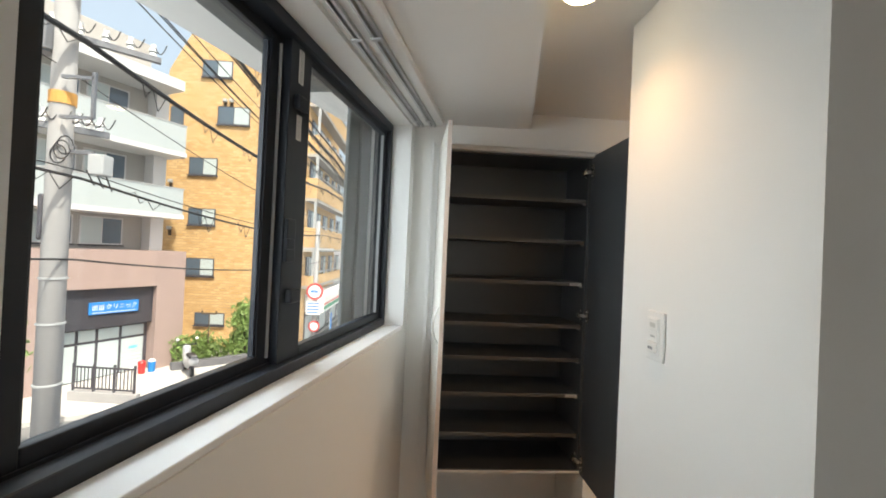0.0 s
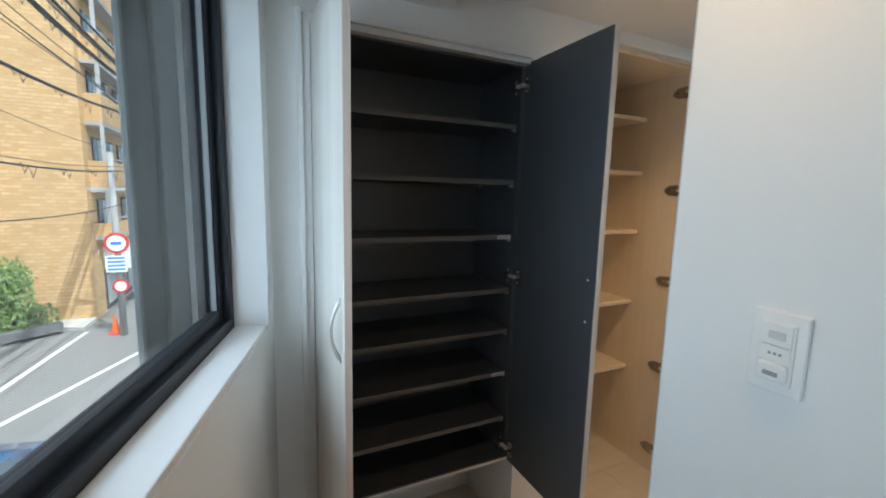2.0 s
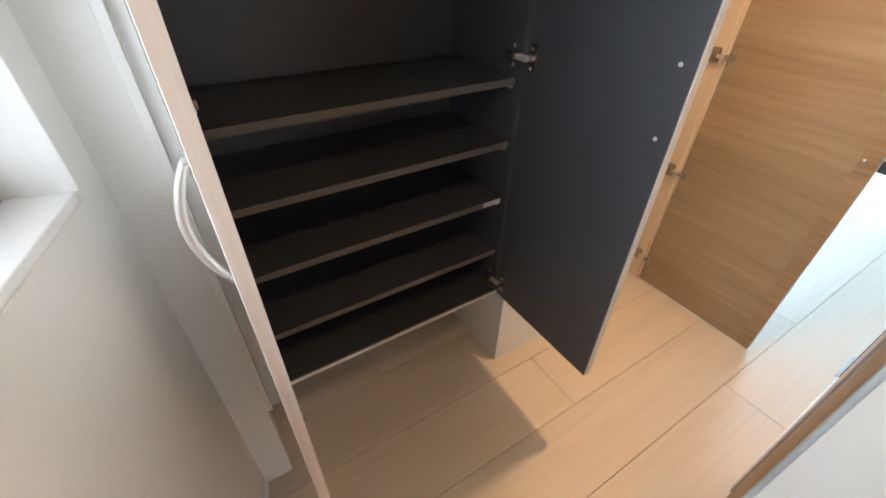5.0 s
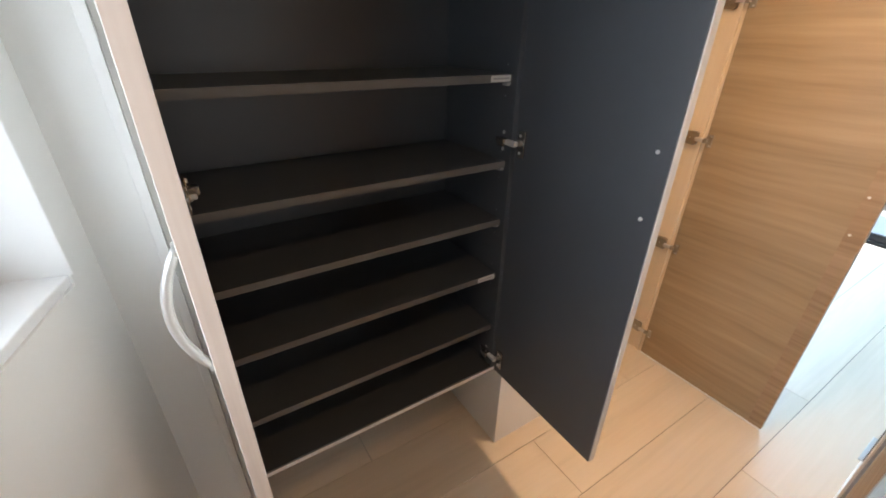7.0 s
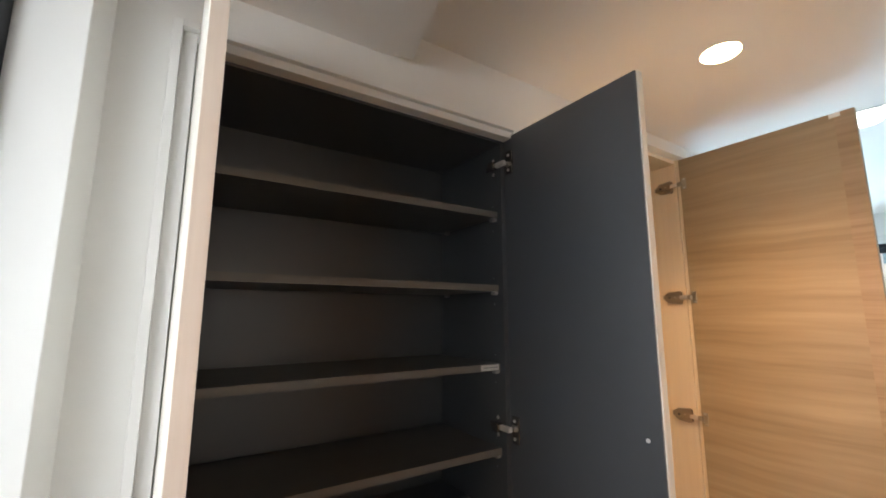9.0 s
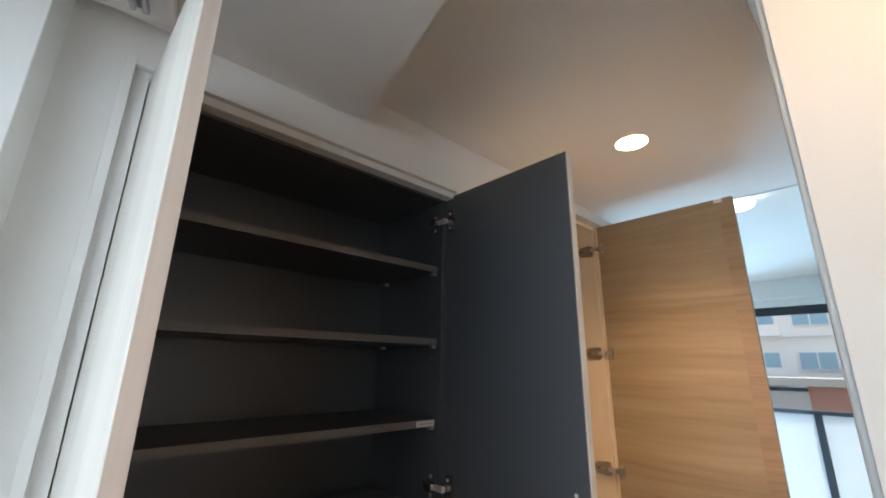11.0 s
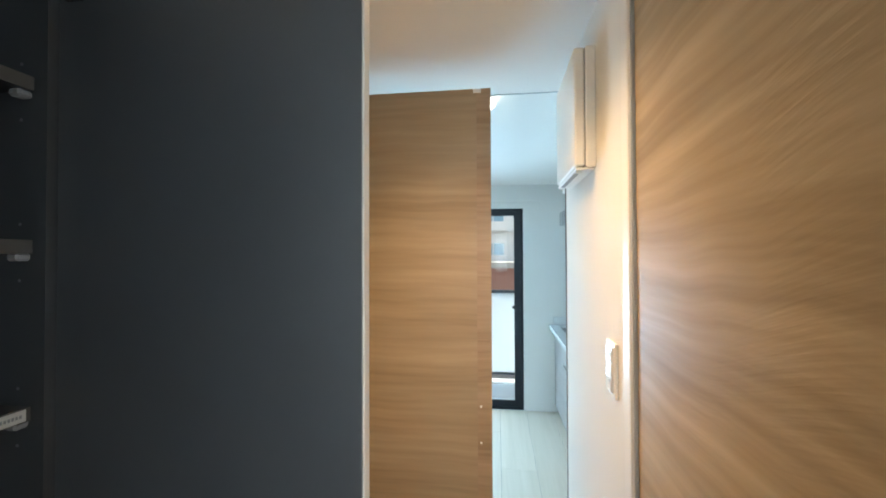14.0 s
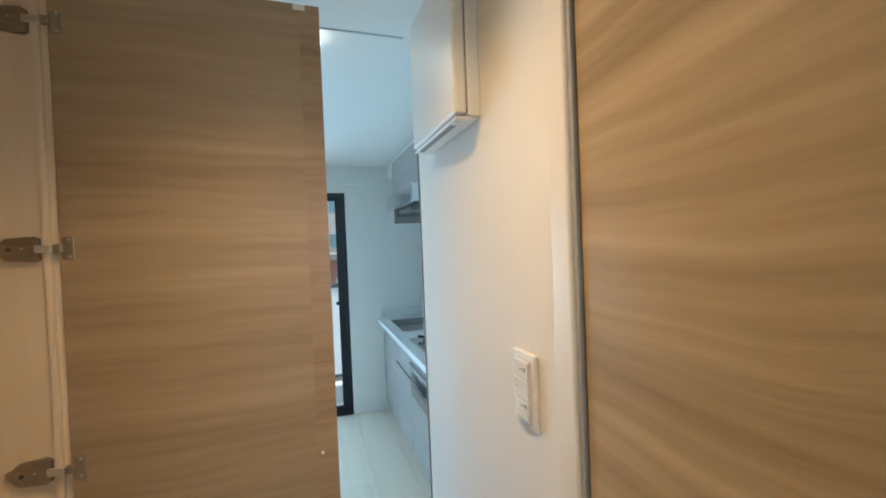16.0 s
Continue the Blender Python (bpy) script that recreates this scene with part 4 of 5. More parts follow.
def clinic_building():
    t = thing("apartment_building", pose(-9.06, 18.24, G, 0, 0, -118.65), "white balconied apartment block over a brown tiled clinic", "building")
    z = -G
    part("wall", box(0.0, 1.1, -4.0, 0.0, 0.0, z + 1.03), PINK, t, "pinkish brown tiled base wall")
    part("wall", box(1.1, 4.05, -4.0, 0.0, z - 0.34, z + 1.03), PINK, t)
    part("wall", box(4.05, 12.0, -4.0, 0.0, 0.0, z + 1.03), PINK, t)
    lou = part("louvre_panel", box(1.1, 4.05, -0.9, -0.22, z - 1.76, z - 0.34), LOUVM, t, "dark louvred panel over the entrance")
    k = z - 1.74
    while k < z - 0.36:
        part("slat", box(1.12, 4.03, -0.219, -0.19, k, k + 0.045), LOUVM, lou)
        k += 0.075
    front = part("shop_front", box(1.1, 4.05, -0.9, -0.50, 0.10, z - 1.765), LOUVM, t, "dark framed glass shop front")
    for a, b in ((1.25, 2.0), (2.1, 2.75), (2.85, 3.35), (3.45, 3.95)):
        part("pane", box(a, b, -0.499, -0.47, 0.16, z - 2.35), FROSTG, front, "frosted glass pane")
        part("pane", box(a, b, -0.499, -0.47, z - 2.25, z - 1.85), FROSTG, front)
    part("decal", box(1.45, 1.75, -0.4695, -0.465, z - 2.75, z - 2.65), mat("pale_blue_decal", (0.15, 0.5, 0.7), 0.5), front, "pale blue decal")
    for k in range(5):
        part("decal_line", box(1.35, 1.9, -0.4695, -0.466, z - 3.0 - k * 0.13, z - 2.97 - k * 0.13), WHITEP, front)
    sg = part("sign_board", box(1.66, 3.24, -0.185, -0.13, z - 1.27, z - 0.84, 0.01), BLUE, t, "blue sign with white lettering")
    text_mesh("クリニック", 0.205, WHITEP, sg, pose(2.22, -0.127, z - 1.03, 90, 0, 180))
    for k in range(2):
        for i in range(3):
            part("character_stroke", box(2.79 + k * 0.20 + i * 0.06, 2.815 + k * 0.20 + i * 0.06, -0.129, -0.125, z - 1.12, z - 0.94), WHITEP, sg)
        part("character_stroke", box(2.79, 2.935, -0.129, -0.1255, z - 1.12, z - 1.095), WHITEP, sg)
    part("underline", box(1.75, 3.15, -0.129, -0.126, z - 1.22, z - 1.20), WHITEP, sg)
    part("upper_wall", box(0.9, 12.0, -4.0, -1.5, z + 1.03, z + 9.5), GREYC, t, "grey rendered upper wall")
    part("end_column", box(0.45, 0.95, -1.9, -0.9, z + 1.03, z + 7.5), WHITEC, t)
    for z0, z1 in ((2.38, 3.58), (4.93, 6.18)):
        b = part("balcony", box(0.2, 12.0, -1.5, 0.02, z + z0 - 0.02, z + z0 + 0.16), WHITEC, t, "white balcony")
        part("parapet", box(0.25, 12.0, -0.08, 0.0, z + z0 + 0.161, z + z1), PARAP, b)
        part("side_parapet", box(0.25, 0.33, -1.5, -0.081, z + z0 + 0.161, z + z1), PARAP, b)
        part("handrail", box(0.22, 12.0, -0.10, 0.02, z + z1, z + z1 + 0.04), SEAL, b)
    part("roof", box(0.5, 12.2, -4.2, 0.15, z + 7.55, z + 7.95), WHITEC, t, "white projecting roof slab")
    for z0 in (1.15, 3.65, 6.2):
        for u in (1.7, 3.3, 5.4, 7.6):
            add_window(t, u, u + 1.3, z + z0 + 0.1, z + z0 + 1.05, -1.5, 1, True, WHITEC)
    return t


clinic_building()


def ochre_building():
    t = thing("ochre_building", pose(-5.15, 20.985, G), "tall ochre brick apartment house with stacked balconies", "building")
    z = -G
    out = [(-6.6, 0), (0, 0), (0, z + 13.5), (-3.9, z + 13.5), (-3.9, z + 11.75), (-5.55, z + 11.7), (-6.6, z + 9.7)]
    b = prism(out, -6.0, 0.0)
    bmesh.ops.transform(b, matrix=pose(0, 0, 0, 90, 0, 0), verts=b.verts)
    part("wall", b, OCHRE, t, "ochre brick gable wall")
    for x0, x1, z0, z1, s in ((-5.0, -3.68, 9.54, 10.27, 1), (-4.19, -2.76, 7.27, 8.06, 1), (-5.41, -4.18, 4.75, 5.5, 1), (-5.33, -4.16, 2.33, 3.04, 1),
                              (-5.33, -4.11, -0.13, 0.63, 1), (-4.8, -3.5, -2.49, -1.99, 1), (-6.38, -5.86, 7.12, 7.9, 0)):
        add_window(t, x0, x1, z + z0, z + z1, 0.0, -1, bool(s))
    for x, zz in ((-6.1, 5.7), (-5.75, 5.7), (-6.25, 4.25), (-5.75, 3.6), (-6.2, 2.0), (-6.3, 0.75), (-6.0, 0.75), (-5.75, 0.72), (-3.9, 8.3), (-3.6, 8.3)):
        v = part("vent_hood", box(x - 0.09, x + 0.09, -0.18, -0.001, z + zz, z + zz + 0.16, 0.03, 2), SEAL, t, "small metal vent hood")
        part("stain", box(x - 0.08, x + 0.08, -0.006, -0.001, z + zz - 0.28, z + zz - 0.002), BARK, v, "dark drip stain")
    # balcony side, facing east
    part("core", box(-3.0, -1.3, 6.001, 15.0, 0.0, z + 13.5), OCHRE, t)
    for a, b2 in ((-0.6, 0.0), (1.27, 2.43), (3.82, 4.94), (6.07, 7.13), (8.6, 9.6), (11.2, 12.4)):
        bal = part("balcony", box(-0.06, 0.55, 0.45, 15.0, z + a - 0.05, z + a + 0.10), GREYC, t, "ochre brick balcony")
        part("parapet", box(0.45, 0.56, 0.45, 15.0, z + a + 0.10, z + b2), OCHRE, bal)
        part("side_parapet", box(0.001, 0.449, 0.45, 0.56, z + a + 0.10, z + b2), OCHRE, bal)
        part("handrail", box(0.44, 0.57, 0.45, 15.0, z + b2 + 0.12, z + b2 + 0.17), SEAL, bal)
        part("post", box(0.44, 0.56, 0.46, 0.58, z + b2, z + b2 + 1.35), SEAL, bal)
        for y in (1.0, 2.6, 4.4, 6.4, 8.6):
            w = part("window", box(0.001, 0.05, y, y + 1.1, z + b2 - 0.2, z + b2 + 0.95), LOUVM, bal)
            part("pane", box(0.051, 0.056, y + 0.06, y + 0.52, z + b2 - 0.12, z + b2 + 0.88), WINGL, w)
            part("pane", box(0.051, 0.056, y + 0.58, y + 1.04, z + b2 - 0.12, z + b2 + 0.88), FROSTG, w)
    aw = part("awning", box(0.001, 1.0, 1.2, 15.0, z - 1.95, z - 1.02, 0.03), WHITEP, t, "white shop awning with coloured stripes")
    part("stripe", box(1.001, 1.008, 1.2, 15.0, z - 1.80, z - 1.62), GREENP, aw, "green stripe")
    part("stripe", box(1.001, 1.008, 1.2, 15.0, z - 1.56, z - 1.47), REDP, aw, "red stripe")
    sh = part("shop_front", box(0.001, 0.06, 1.2, 15.0, 0.1, z - 2.0), LOUVM, t, "glazed shop front")
    for y in range(6):
        part("pane", box(0.061, 0.07, 1.3 + y * 1.6, 2.8 + y * 1.6, 0.3, z - 2.2), WINGL if y % 2 else FROSTG, sh)
    return t


ochre_building()
for x, y, c in ((-4.75, 22.6, "blue"), (-4.5, 24.4, "yellow")):
    b = thing("shop_banner", pose(x + 0.9, y, G), "narrow %s shop banner on a stand" % c, "banner", "shop banners")
    part("cloth", box(-0.02, 0.02, -0.22, 0.22, 0.35, 1.75, 0.005), BLUE if c == "blue" else mat("yellow_cloth", (0.6, 0.45, 0.05), 0.8), b)
    part("pole", cyl(0.015, 1.85, pose(0, -0.24, 0.925), seg=8), SEAL, b)


def leaves(n, centre, radii, size, seed):
    rnd = random.Random(seed)
    bm = bmesh.new()
    for _ in range(n):
        while True:
            v = Vector([rnd.uniform(-1, 1) for _ in range(3)])
            if 0.25 < v.length < 1:
                break
        v *= 0.75 + 0.35 * noise.noise(v * 2.3 + Vector((seed, 0, 0)))
        p = Vector(centre) + Vector([v[i] * radii[i] for i in range(3)])
        m = Matrix.Translation(p) @ Euler([rnd.uniform(0, 6.28) for _ in range(3)]).to_matrix().to_4x4()
        s = size * rnd.uniform(0.6, 1.3)
        q = [bm.verts.new(m @ Vector(c)) for c in ((-s, 0, 0), (0, -s * 0.5, 0.2 * s), (s, 0, 0), (0, s * 0.5, 0.2 * s))]
        bm.faces.new(q)
    return bm


structure("planter_kerb", prism([(-9.0, 17.35), (-8.8, 17.15), (-5.7, 19.45), (-5.9, 19.75)], G + 0.12, G + 0.40), mat("dark_grey_kerb", (0.15, 0.15, 0.16), 0.85, var=0.12, vscale=4, bump=0.1, bscale=60), "low dark grey planter kerb", "kerb")
for i, (x, y, r, h) in enumerate(((-9.0, 18.1, 0.75, 1.25), (-8.35, 18.3, 0.8, 1.1), (-7.7, 18.75, 0.8, 1.0), (-7.05, 19.2, 0.8, 1.15), (-6.45, 19.6, 0.75, 1.05), (-8.6, 19.0, 0.8, 1.3), (-7.3, 19.8, 0.8, 1.2))):
    sh = thing("shrub", pose(x, y, G + 0.12), "leafy green shrub in the planter", "shrub", "planter shrubs")
    part("stem", cyl(0.04, 0.6, pose(0, 0, 0.3), seg=8, r2=0.02), BARK, sh)
    part("foliage", leaves(650, (0, 0, h * 0.52), (r, r * 0.8, h * 0.60), 0.075, i + 3), LEAF if i % 3 else LEAFPALE, sh)
for i, (x, y, zc, r, h) in enumerate(((-6.95, 19.3, 1.75, 0.85, 1.15), (-8.6, 9.2, 2.3, 1.4, 1.9))):
    tr = thing("tree", pose(x, y, G + 0.12), "small round-crowned leafy street tree", "tree")
    trunk = part("trunk", cyl(0.07, zc, pose(0, 0, zc / 2), seg=10, r2=0.04), BARK, tr)
    for k in range(5):
        a = k * 1.26
        part("limb", tube([(0, 0, zc * 0.6), (0.3 * r * math.cos(a), 0.3 * r * math.sin(a), zc * 0.9), (0.7 * r * math.cos(a), 0.7 * r * math.sin(a), zc * 1.15)], 0.02, 6), BARK, trunk)
    part("crown", leaves(1500, (0, 0, zc), (r, r, h), 0.085, 20 + i), LEAFPALE, tr)
gp = thing("garden_post", pose(-8.15, 18.55, G + 0.12), "thin brown post with a forked top in the planter", "post")
part("shaft", cyl(0.035, 2.1, pose(0, 0, 1.05), seg=10, r2=0.025), BARK, gp)
part("crossbar", box(-0.32, 0.32, -0.02, 0.02, 2.02, 2.08, 0.008), BARK, gp)
for x in (-0.30, 0.28):
    part("tip", box(x - 0.03, x + 0.03, -0.03, 0.03, 2.08, 2.18, 0.01), BARK, gp)
for x, y, c, m2 in ((-9.50, 17.05, "blue", BLUE), (-9.68, 16.75, "red", REDP)):
    bi = thing("litter_bin", pose(x, y, G + 0.12), "small %s litter bin beside the entrance" % c, "bin", "entrance bins")
    part("body", cyl(0.11, 0.40, pose(0, 0, 0.20), seg=18, r2=0.13, bev=0.01), m2, bi)
    part("lid", cyl(0.14, 0.08, pose(0, 0, 0.44), seg=18, r2=0.08, bev=0.01), WHITEP if c == "blue" else REDP, bi)

# utility poles and cables
P1, P2 = Vector((-4.27, 6.19, 0)), Vector((-3.78, 18.6, 0))
for p, r, top in ((P1, 0.15, 8.5), (P2, 0.11, 2.6)):
    up = thing("utility_pole", pose(p.x, p.y, G), "tall grey concrete utility pole with fittings", "utility pole")
    pl = part("pole", cyl(r, top - G, pose(0, 0, (top - G) / 2), seg=20, r2=r * 0.8), CONCP, up, "", True)
    if r > 0.12:
        for z in (-2.6, -1.9, -1.2, -0.5, 0.3, 0.9):
            part("strap", cyl(r * 1.03, 0.025, pose(0, 0, z - G), seg=20), SEAL, pl)
        for z, w in ((5.9, 1.2), (5.0, 1.1), (4.15, 1.05), (2.9, 0.5)):
            arm = part("cross_arm", box(-0.04, 0.04, -w, w, z - G - 0.04, z - G + 0.04, m=pose(0, 0, 0, 0, 0, -51)), GALV, up, "weathered steel cross arm")
            for k in range(8):
                y = -w + 0.1 + k * (2 * w - 0.2) / 7
                at = pose(0, 0, 0, 0, 0, -51) @ pose(0, y, z - G + 0.12)
                ins = cyl(0.055, 0.06, at @ pose(0, 0, -0.05), seg=10, r2=0.035)
                cyl(0.06, 0.06, at @ pose(0, 0, 0.02), bm=ins, seg=10, r2=0.035)
                cyl(0.035, 0.05, at @ pose(0, 0, 0.075), bm=ins, seg=10)
                part("insulator", ins, WHITEP, arm, "white ribbed insulator")
                part("jumper_wire", tube([at @ Vector((0.12 * math.sin(2.2 * i / 5), 0.03 * i, 0.10 - 0.16 * math.sin(math.pi * i / 5))) for i in range(6)], 0.008, 5), WIREM, arm)
        part("equipment_box", box(0.42, 0.62, -0.10, 0.10, 2.28 - G, 2.56 - G, 0.02, 2), SEAL, up, "pale grey equipment box")
        for k in range(3):
            part("wire_loop", tube([(0.42 + 0.07 * k + 0.11 * math.sin(math.pi * i / 8), -0.1 + 0.06 * k, 2.34 - G - (0.20 + 0.03 * k) * math.sin(math.pi * i / 8)) for i in range(9)], 0.009, 5), WIREM, up)
            part("wire_loop", tube([(0.10 + 0.04 * k + 0.10 * math.cos(2 * math.pi * i / 12), -0.15, 2.52 + 0.06 * k - G + 0.12 * math.sin(2 * math.pi * i / 12)) for i in range(12)], 0.009, 5), WIREM, up)
        part("box_arm", box(0.0, 0.42, -0.03, 0.03, 2.56 - G, 2.61 - G), GALV, up)
        part("transformer", cyl(0.17, 0.42, pose(-0.22, -0.12, 4.05 - G), seg=18, bev=0.03), GALV, up, "grey steel transformer can")
        part("fuse_box", box(0.12, 0.34, -0.22, 0.02, 4.85 - G, 5.12 - G, 0.02, 2), LOUVM, up, "dark fuse box")
        fr = part("bracket", box(0.12, 0.52, -0.19, -0.15, 3.50 - G, 3.54 - G), GALV, up, "open steel bracket")
        part("bar", box(0.50, 0.54, -0.19, -0.15, 3.00 - G, 3.60 - G), GALV, fr)
        part("bar", box(0.12, 0.52, -0.19, -0.15, 2.98 - G, 3.02 - G), GALV, fr)
        part("band", cyl(r * 0.98, 0.16, pose(0, 0, 3.28 - G), seg=20), mat("orange_band", (0.65, 0.33, 0.08), 0.6), pl, "faded orange band")
        part("step_guard", box(-0.16, -0.10, -0.12, 0.12, 1.4 - G, 2.0 - G, 0.02), LOUVM, up)
    else:
        rs = part("road_sign", cyl(0.36, 0.03, pose(0.02, -0.16, -0.45 - G, 90, 0, 0), seg=32), REDP, up, "round white road sign with red rim")
        part("sign_face", cyl(0.27, 0.01, pose(0.02, -0.182, -0.45 - G, 90, 0, 0), seg=32), WHITEP, rs)
        part("arrow", box(-0.14, 0.16, -0.192, -0.1875, -0.50 - G, -0.40 - G), BLUE, rs)
        pn = part("sign_panel", box(-0.32, 0.28, -0.18, -0.15, -1.45 - G, -0.88 - G), WHITEP, up, "white sign panel with small print")
        for k in range(4):
            part("print_bar", box(-0.26, 0.22, -0.186, -0.1805, -1.38 + k * 0.13 - G, -1.32 + k * 0.13 - G), BLUE, pn)
        r2 = part("road_sign", cyl(0.24, 0.03, pose(0.05, -0.16, -1.95 - G, 90, 0, 0), seg=28), REDP, up, "small round road sign")
        part("sign_face", cyl(0.17, 0.01, pose(0.05, -0.182, -1.95 - G, 90, 0, 0), seg=28), WHITEP, r2)
        part("cross_arm", box(-0.7, 0.7, -0.04, 0.04, 1.35 - G, 1.43 - G), SEAL, up)


def cable(z1, z2, r, off=0.0, sag=0.25):
    a, b = P1 + Vector((off, off * 0.6, z1)), P2 + Vector((off, off * 0.3, z2))
    d = b - a
    pts = [a + d * s + Vector((0, 0, -sag * 4 * s * (1 - s) if 0 <= s <= 1 else 0.0)) for s in [i / 14 for i in range(-8, 22)]]
    c = tagged(part("overhead_cable", tube(pts, r, 6), WIREM), "black overhead cable along the street", "cable", "overhead cables")
    if r > 0.02:
        for i in range(3, 28, 2):
            p, q = pts[i], pts[i + 1]
            e = (q - p) * 0.45
            sw = 0.10 + 0.12 * ((i * 7 + int(z1 * 10)) % 5) / 4
            part("tie_wire", tube([p, p + e * 0.3 + Vector((0, 0, 0.06)), p + e * 0.6 - Vector((0, 0, sw)), p + e, p + e * 1.4 - Vector((0, 0, sw * 1.5)), p + e * 1.9], 0.008, 5), WIREM, c)
    return c


for z1, z2, r, off in ((7.0, 5.8, 0.030, 0.45), (6.8, 5.55, 0.022, 0.25), (6.45, 5.35, 0.024, 0.15), (6.1, 5.1, 0.020, 0.35), (5.75, 4.75, 0.010, 0.25), (6.6, 5.4, 0.045, 0.5), (6.3, 5.2, 0.045, 0.3), (5.95, 4.9, 0.012, -0.4), (5.6, 4.6, 0.012, 0.1), (5.1, 4.2, 0.012, 0.6), (4.1, 4.0, 0.040, 0.2), (3.7, 2.7, 0.008, 0.0),
                       (2.25, 2.0, 0.022, 0.2), (2.35, 2.15, 0.009, 0.2), (1.15, 0.85, 0.014, 0.15)):
    cable(z1, z2, r, off)


LINEM = mat("worn_road_paint", (0.66, 0.66, 0.64), 0.8, var=0.15, vscale=5, bump=0.1, bscale=60)
for x, y, x2, y2 in ((-5.75, 12.6, -5.05, 19.4), (-4.95, 12.2, -2.2, 18.1)):
    d = Vector((x2 - x, y2 - y, 0))
    structure("road_marking", box(-0.07, 0.07, 0.0, d.length, 0.0, 0.005), LINEM, "worn white line painted on the road", "road marking", m=pose(x, y, G, 0, 0, math.degrees(math.atan2(-d.x, d.y))))


def parked_car():
    t = thing("car", pose(-3.55, 8.6, G, 0, 0, -14), "dark blue compact car parked at the kerb", "car")
    paint = mat("blue_car_paint", (0.03, 0.10, 0.24), 0.25, metal=0.2, var=0.05, vscale=3, coat=0.8)
    up = Matrix(((0, 0, 1, 0), (1, 0, 0, 0), (0, 1, 0, 0), (0, 0, 0, 1)))

    def side(outline, half, bev):
        b = prism(outline, -half, half)
        bmesh.ops.transform(b, matrix=up, verts=b.verts)
        bmesh.ops.bevel(b, geom=b.edges[:], offset=bev, segments=3, affect="EDGES")
        return b
    part("body", side([(-1.75, 0.28), (1.75, 0.28), (1.80, 0.60), (1.55, 0.82), (0.85, 0.95), (-1.70, 0.97), (-1.80, 0.62)], 0.80, 0.05), paint, t, "glossy blue body", True)
    part("roof", side([(-1.62, 0.96), (0.95, 0.94), (0.25, 1.44), (-0.20, 1.50), (-1.10, 1.49), (-1.40, 1.42)], 0.68, 0.05), paint, t, "glossy blue roof and pillars", True)
    part("windscreen", side([(0.90, 1.00), (0.94, 1.00), (0.32, 1.42), (0.28, 1.42)], 0.60, 0.004), WINGL, t, "dark windscreen")
    for x in (-0.688, 0.688):
        for y0, y1, c in ((-0.45, 0.42, 0.22), (-1.32, -0.52, 0.0)):
            w = prism([(y0, 1.0), (y1, 1.0), (y1 - c, 1.36), (y0, 1.38)], x - 0.006, x + 0.006)
            bmesh.ops.transform(w, matrix=up, verts=w.verts)
            part("side_window", w, WINGL, t)
        for y in (-1.12, 1.12):
            wh = part("wheel", cyl(0.30, 0.19, pose(math.copysign(0.74, x), y, 0.30, 0, 90, 0), seg=24, bev=0.04), WIREM, t)
            part("rim", cyl(0.18, 0.20, pose(math.copysign(0.74, x), y, 0.30, 0, 90, 0), seg=18), SEAL, wh)
        part("headlight", box(x - 0.14, x + 0.08, 1.60, 1.76, 0.62, 0.76, 0.03, 2), WHITEP, t, "pale headlight")
        part("mirror", box(x * 1.25 - 0.09, x * 1.25 + 0.03, 0.55, 0.70, 1.0, 1.12, 0.03, 2), paint, t)


parked_car()


def scooter():
    t = thing("motor_scooter", pose(-8.05, 16.9, G + 0.12, 0, 0, 128), "silver grey motor scooter parked on the paving", "scooter")
    for x in (-0.58, 0.60):
        w = part("wheel", cyl(0.23, 0.11, pose(x, 0, 0.23, 90, 0, 0), seg=24, bev=0.035), WIREM, t)
        part("rim", cyl(0.11, 0.114, pose(x, 0, 0.23, 90, 0, 0), seg=16), GALV, w)
        part("mudguard", tube([(x + 0.26 * math.cos(a), 0, 0.23 + 0.26 * math.sin(a)) for a in [0.5 + 0.3 * k for k in range(8)]], 0.035, 8), LOUVM, t, "", True)
    part("rear_body", tube([(-0.92, 0, 0.66), (-0.62, 0, 0.60), (-0.30, 0, 0.52), (-0.08, 0, 0.34)], 0.16, 12), SILVERP, t, "silver grey rear fairing", True)
    part("footboard", box(-0.12, 0.34, -0.17, 0.17, 0.26, 0.32, 0.02, 2), LOUVM, t)
    part("front_shield", tube([(0.30, 0, 0.30), (0.38, 0, 0.58), (0.44, 0, 0.86), (0.47, 0, 0.98)], 0.14, 12), SILVERP, t, "silver grey front shield", True)
    part("fork", tube([(0.60, 0.07, 0.23), (0.52, 0.07, 0.55), (0.46, 0.0, 0.80)], 0.022, 8), GALV, t)
    part("seat", box(-0.84, -0.14, -0.14, 0.14, 0.74, 0.84, 0.04, 3), WIREM, t)
    part("headlight", cyl(0.09, 0.06, pose(0.56, 0, 0.95, 0, 80, 0), seg=16, bev=0.02), WHITEP, t, "round pale headlight")
    part("handlebar", tube([(0.36, -0.34, 1.04), (0.46, -0.1, 1.02), (0.46, 0.1, 1.02), (0.36, 0.34, 1.04)], 0.022, 8), WIREM, t)
    for y in (-0.30, 0.30):
        mi = part("mirror_arm", tube([(0.40, y, 1.04), (0.42, y * 1.1, 1.22)], 0.010, 6), WIREM, t)
        part("mirror", cyl(0.06, 0.02, pose(0.42, y * 1.1, 1.26, 0, 80, 0), seg=14), WHITEP, mi)
    part("rear_rack", box(-1.02, -0.80, -0.10, 0.10, 0.84, 0.87, 0.008), GALV, t)


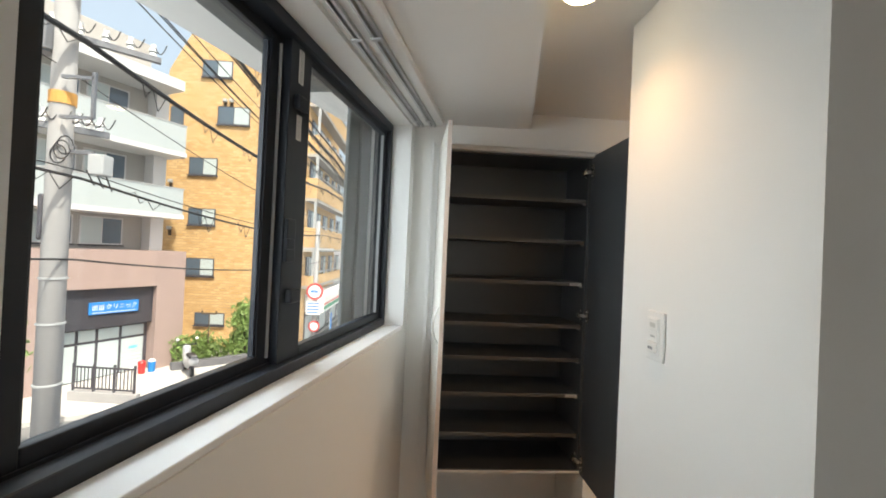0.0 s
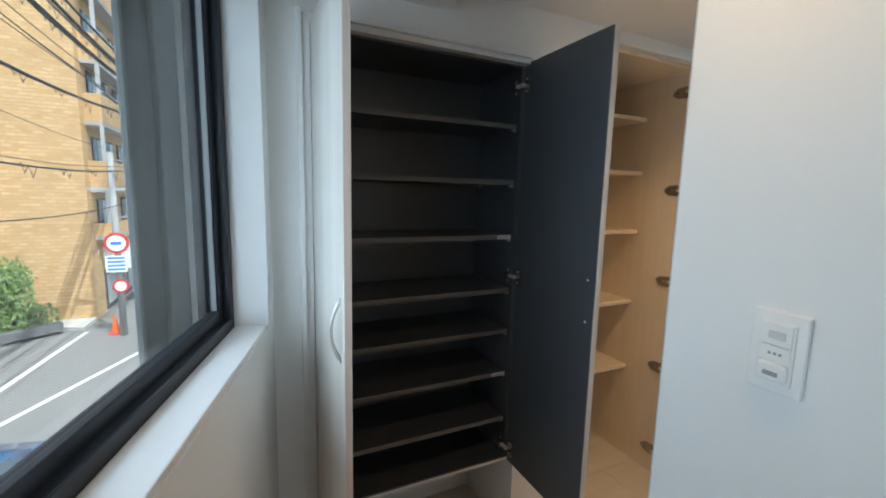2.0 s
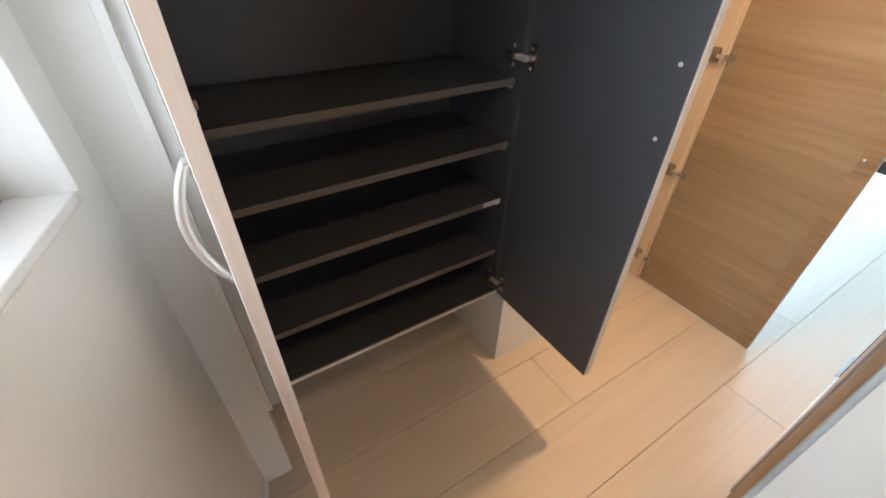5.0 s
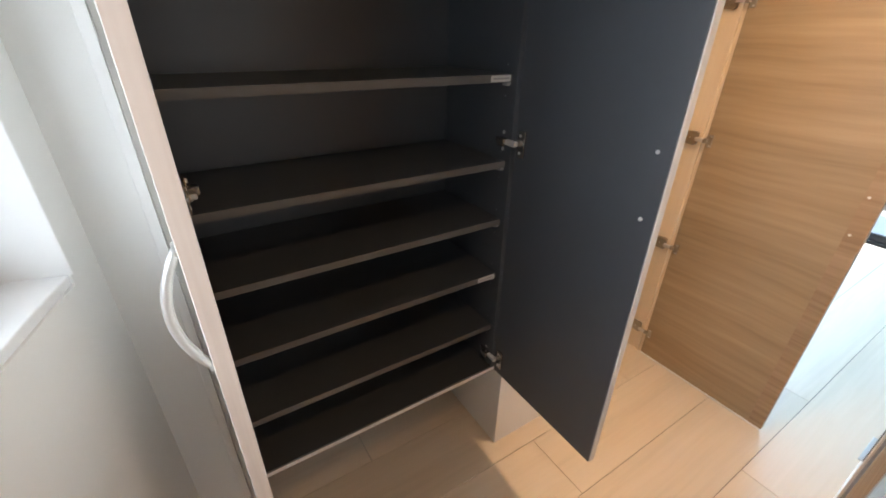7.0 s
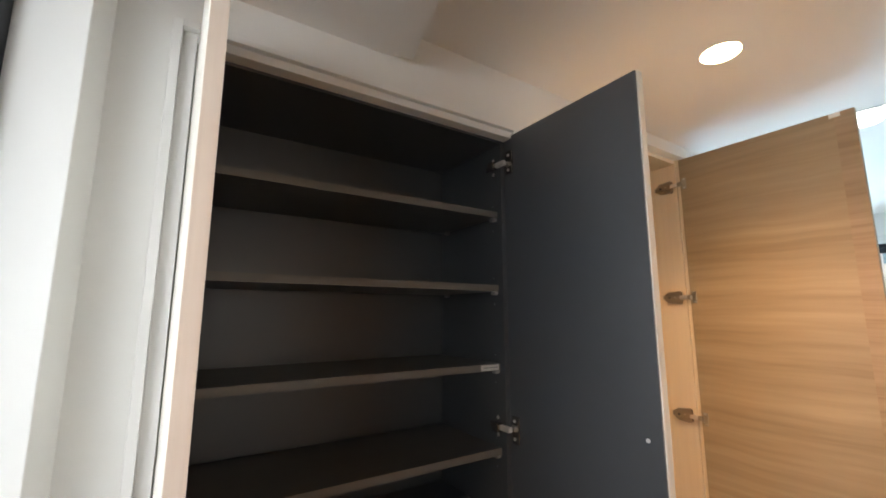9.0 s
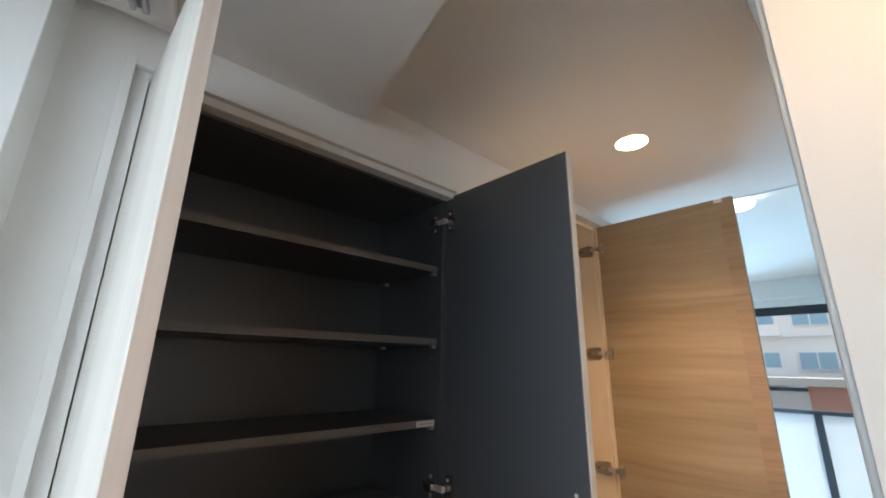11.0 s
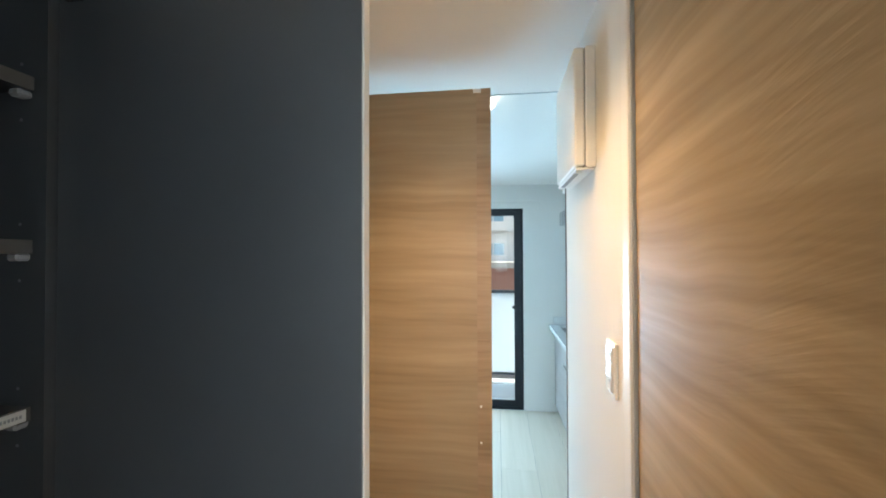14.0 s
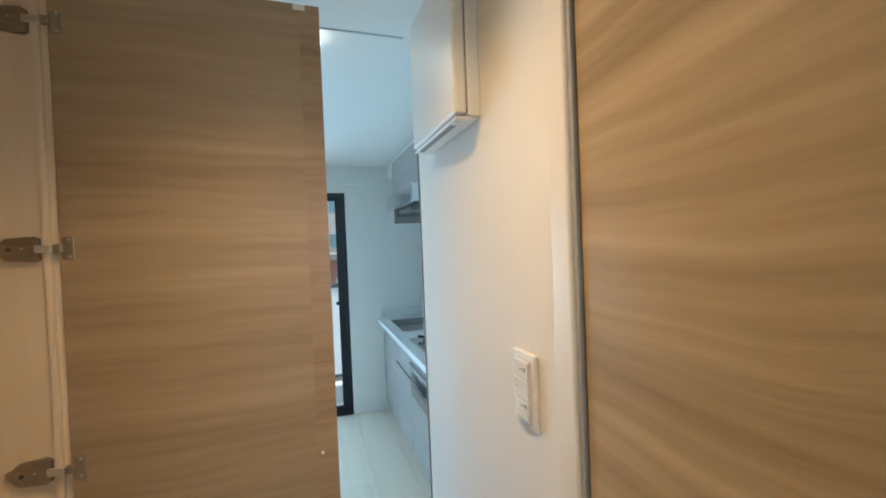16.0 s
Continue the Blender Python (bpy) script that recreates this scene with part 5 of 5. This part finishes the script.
SILVERP = mat("silver_grey_paint", (0.50, 0.51, 0.53), 0.3, metal=0.3, var=0.08, vscale=6)
scooter()
structure("ramp_base", box(-0.1, 2.1, -0.10, 0.10, 0.0, 0.30, 0.01), CONCP, "low grey concrete ramp base under the fence", "kerb", m=pose(-9.95, 13.95, G + 0.12, 0, 0, -6))
fe = thing("fence", pose(-9.95, 13.95, G + 0.42, 0, 0, -6), "dark metal picket fence on the ramp base", "fence")
for z in (0.72, 0.06):
    part("rail", box(0, 2.0, -0.02, 0.02, z, z + 0.05), LOUVM, fe)
for k in range(18):
    part("picket", box(k * 0.116, k * 0.116 + 0.022, -0.012, 0.012, 0.062, 0.74), LOUVM, fe)
for x in (0.0, 0.66, 1.32, 1.97):
    part("post", box(x - 0.03, x + 0.03, -0.025, 0.025, 0.0, 0.86), LOUVM, fe)
bs = thing("sign_stand", pose(-8.7, 11.75, G, 0, 0, -40), "narrow blue upright sign with white bars", "sign")
part("panel", box(-0.16, 0.16, -0.04, 0.04, 0.75, 1.95, 0.01), BLUE, bs)
for k in range(7):
    part("print_bar", box(-0.10, 0.10, -0.045, -0.0405, 0.9 + k * 0.13, 0.95 + k * 0.13), WHITEP, bs)
part("post", box(-0.05, 0.05, -0.03, 0.03, 0.0, 0.75), SEAL, bs)
co = thing("traffic_cone", pose(-4.1, 18.9, G), "orange traffic cone by the pole", "traffic cone")
part("base", box(-0.2, 0.2, -0.2, 0.2, 0.0, 0.04, 0.01), REDP, co)
part("cone", cyl(0.14, 0.62, pose(0, 0, 0.35), seg=16, r2=0.03), mat("orange_cone", (0.75, 0.14, 0.03), 0.5), co)

# ---- far side, beyond the balcony ----
PALEGL = mat("pale_blue_glass", (0.30, 0.48, 0.60), 0.12, spec=0.8, var=0.15, vscale=0.8)
CREAM = mat("cream_render", (0.86, 0.85, 0.83), 0.8, var=0.06, vscale=0.8)
REDB = mat("red_brown_brick", (0.36, 0.19, 0.15), 0.8, var=0.12, vscale=1.5)
f = thing("cream_building", pose(25.0, 4.0, G), "cream apartment block with small square windows", "building")
part("wall", box(0, 8, -10.0, 12.0, 0.0, 13.5), CREAM, f)
part("roof", box(-0.2, 8.2, -10.2, 12.2, 13.5, 13.8), GREYC, f)
for z in (5.2, 7.1, 9.0, 10.9):
    part("string_course", box(-0.12, -0.001, -10.0, 12.0, z - 0.45, z - 0.33), WHITEP, f)
    for y in range(-4, 5):
        w = part("window", box(-0.08, 0.02, y * 1.9 - 0.65, y * 1.9 + 0.65, z, z + 0.80), WHITEP, f)
        part("pane", box(-0.09, -0.0805, y * 1.9 - 0.6, y * 1.9 - 0.03, z + 0.05, z + 0.75), PALEGL, w)
        part("pane", box(-0.09, -0.0805, y * 1.9 + 0.03, y * 1.9 + 0.6, z + 0.05, z + 0.75), PALEGL, w)
        if y % 2:
            bal = part("balcony", box(-0.60, -0.121, y * 1.9 - 0.85, y * 1.9 + 0.85, z - 0.42, z - 0.34), CREAM, f)
            part("parapet", box(-0.60, -0.55, y * 1.9 - 0.85, y * 1.9 + 0.85, z - 0.339, z + 0.10), CREAM, bal)
h = thing("brick_house", pose(19.5, 2.6, G), "low red-brown brick house", "house")
part("wall", box(0, 4, -5.0, 1.3, 0.0, 4.7), REDB, h)
part("wall", box(0, 4, 1.3, 6.0, 0.0, 4.5), GREYC, h)
part("roof", box(-0.3, 4.3, -5.2, 6.2, 4.7, 4.95), GREYC, h)
for y in (-2.2, 0.2):
    part("window", box(-0.05, 0.01, y - 0.5, y + 0.5, 3.0, 3.9), FROSTG, h)
part("window", box(-0.05, 0.01, 2.0, 3.0, 3.0, 3.9), WINGL, h)



# ---- floorboards ----
def boards():
    floor = bpy.data.objects["floor"]
    row = 0
    y = 1.632 - 0.252 * 12
    while y < 4.1:
        x = -1.6 + (row * 0.61) % 1.8 - 1.8
        while x < 5.05:
            west = 0.457 + (y - 2.25) * 0.2456 - 0.07
            x0, x1 = max(x, west), min(x + 1.8, 5.05 if y > 0.6 else 2.31)
            if x1 - x0 > 0.05:
                part("floorboard", box(x0 + 0.0008, x1 - 0.0008, y + 0.0009, y + 0.2511, -0.010, 0.0, 0.0008), FLOORM, floor)
            x += 1.8
        y += 0.252
        row += 1


boards()
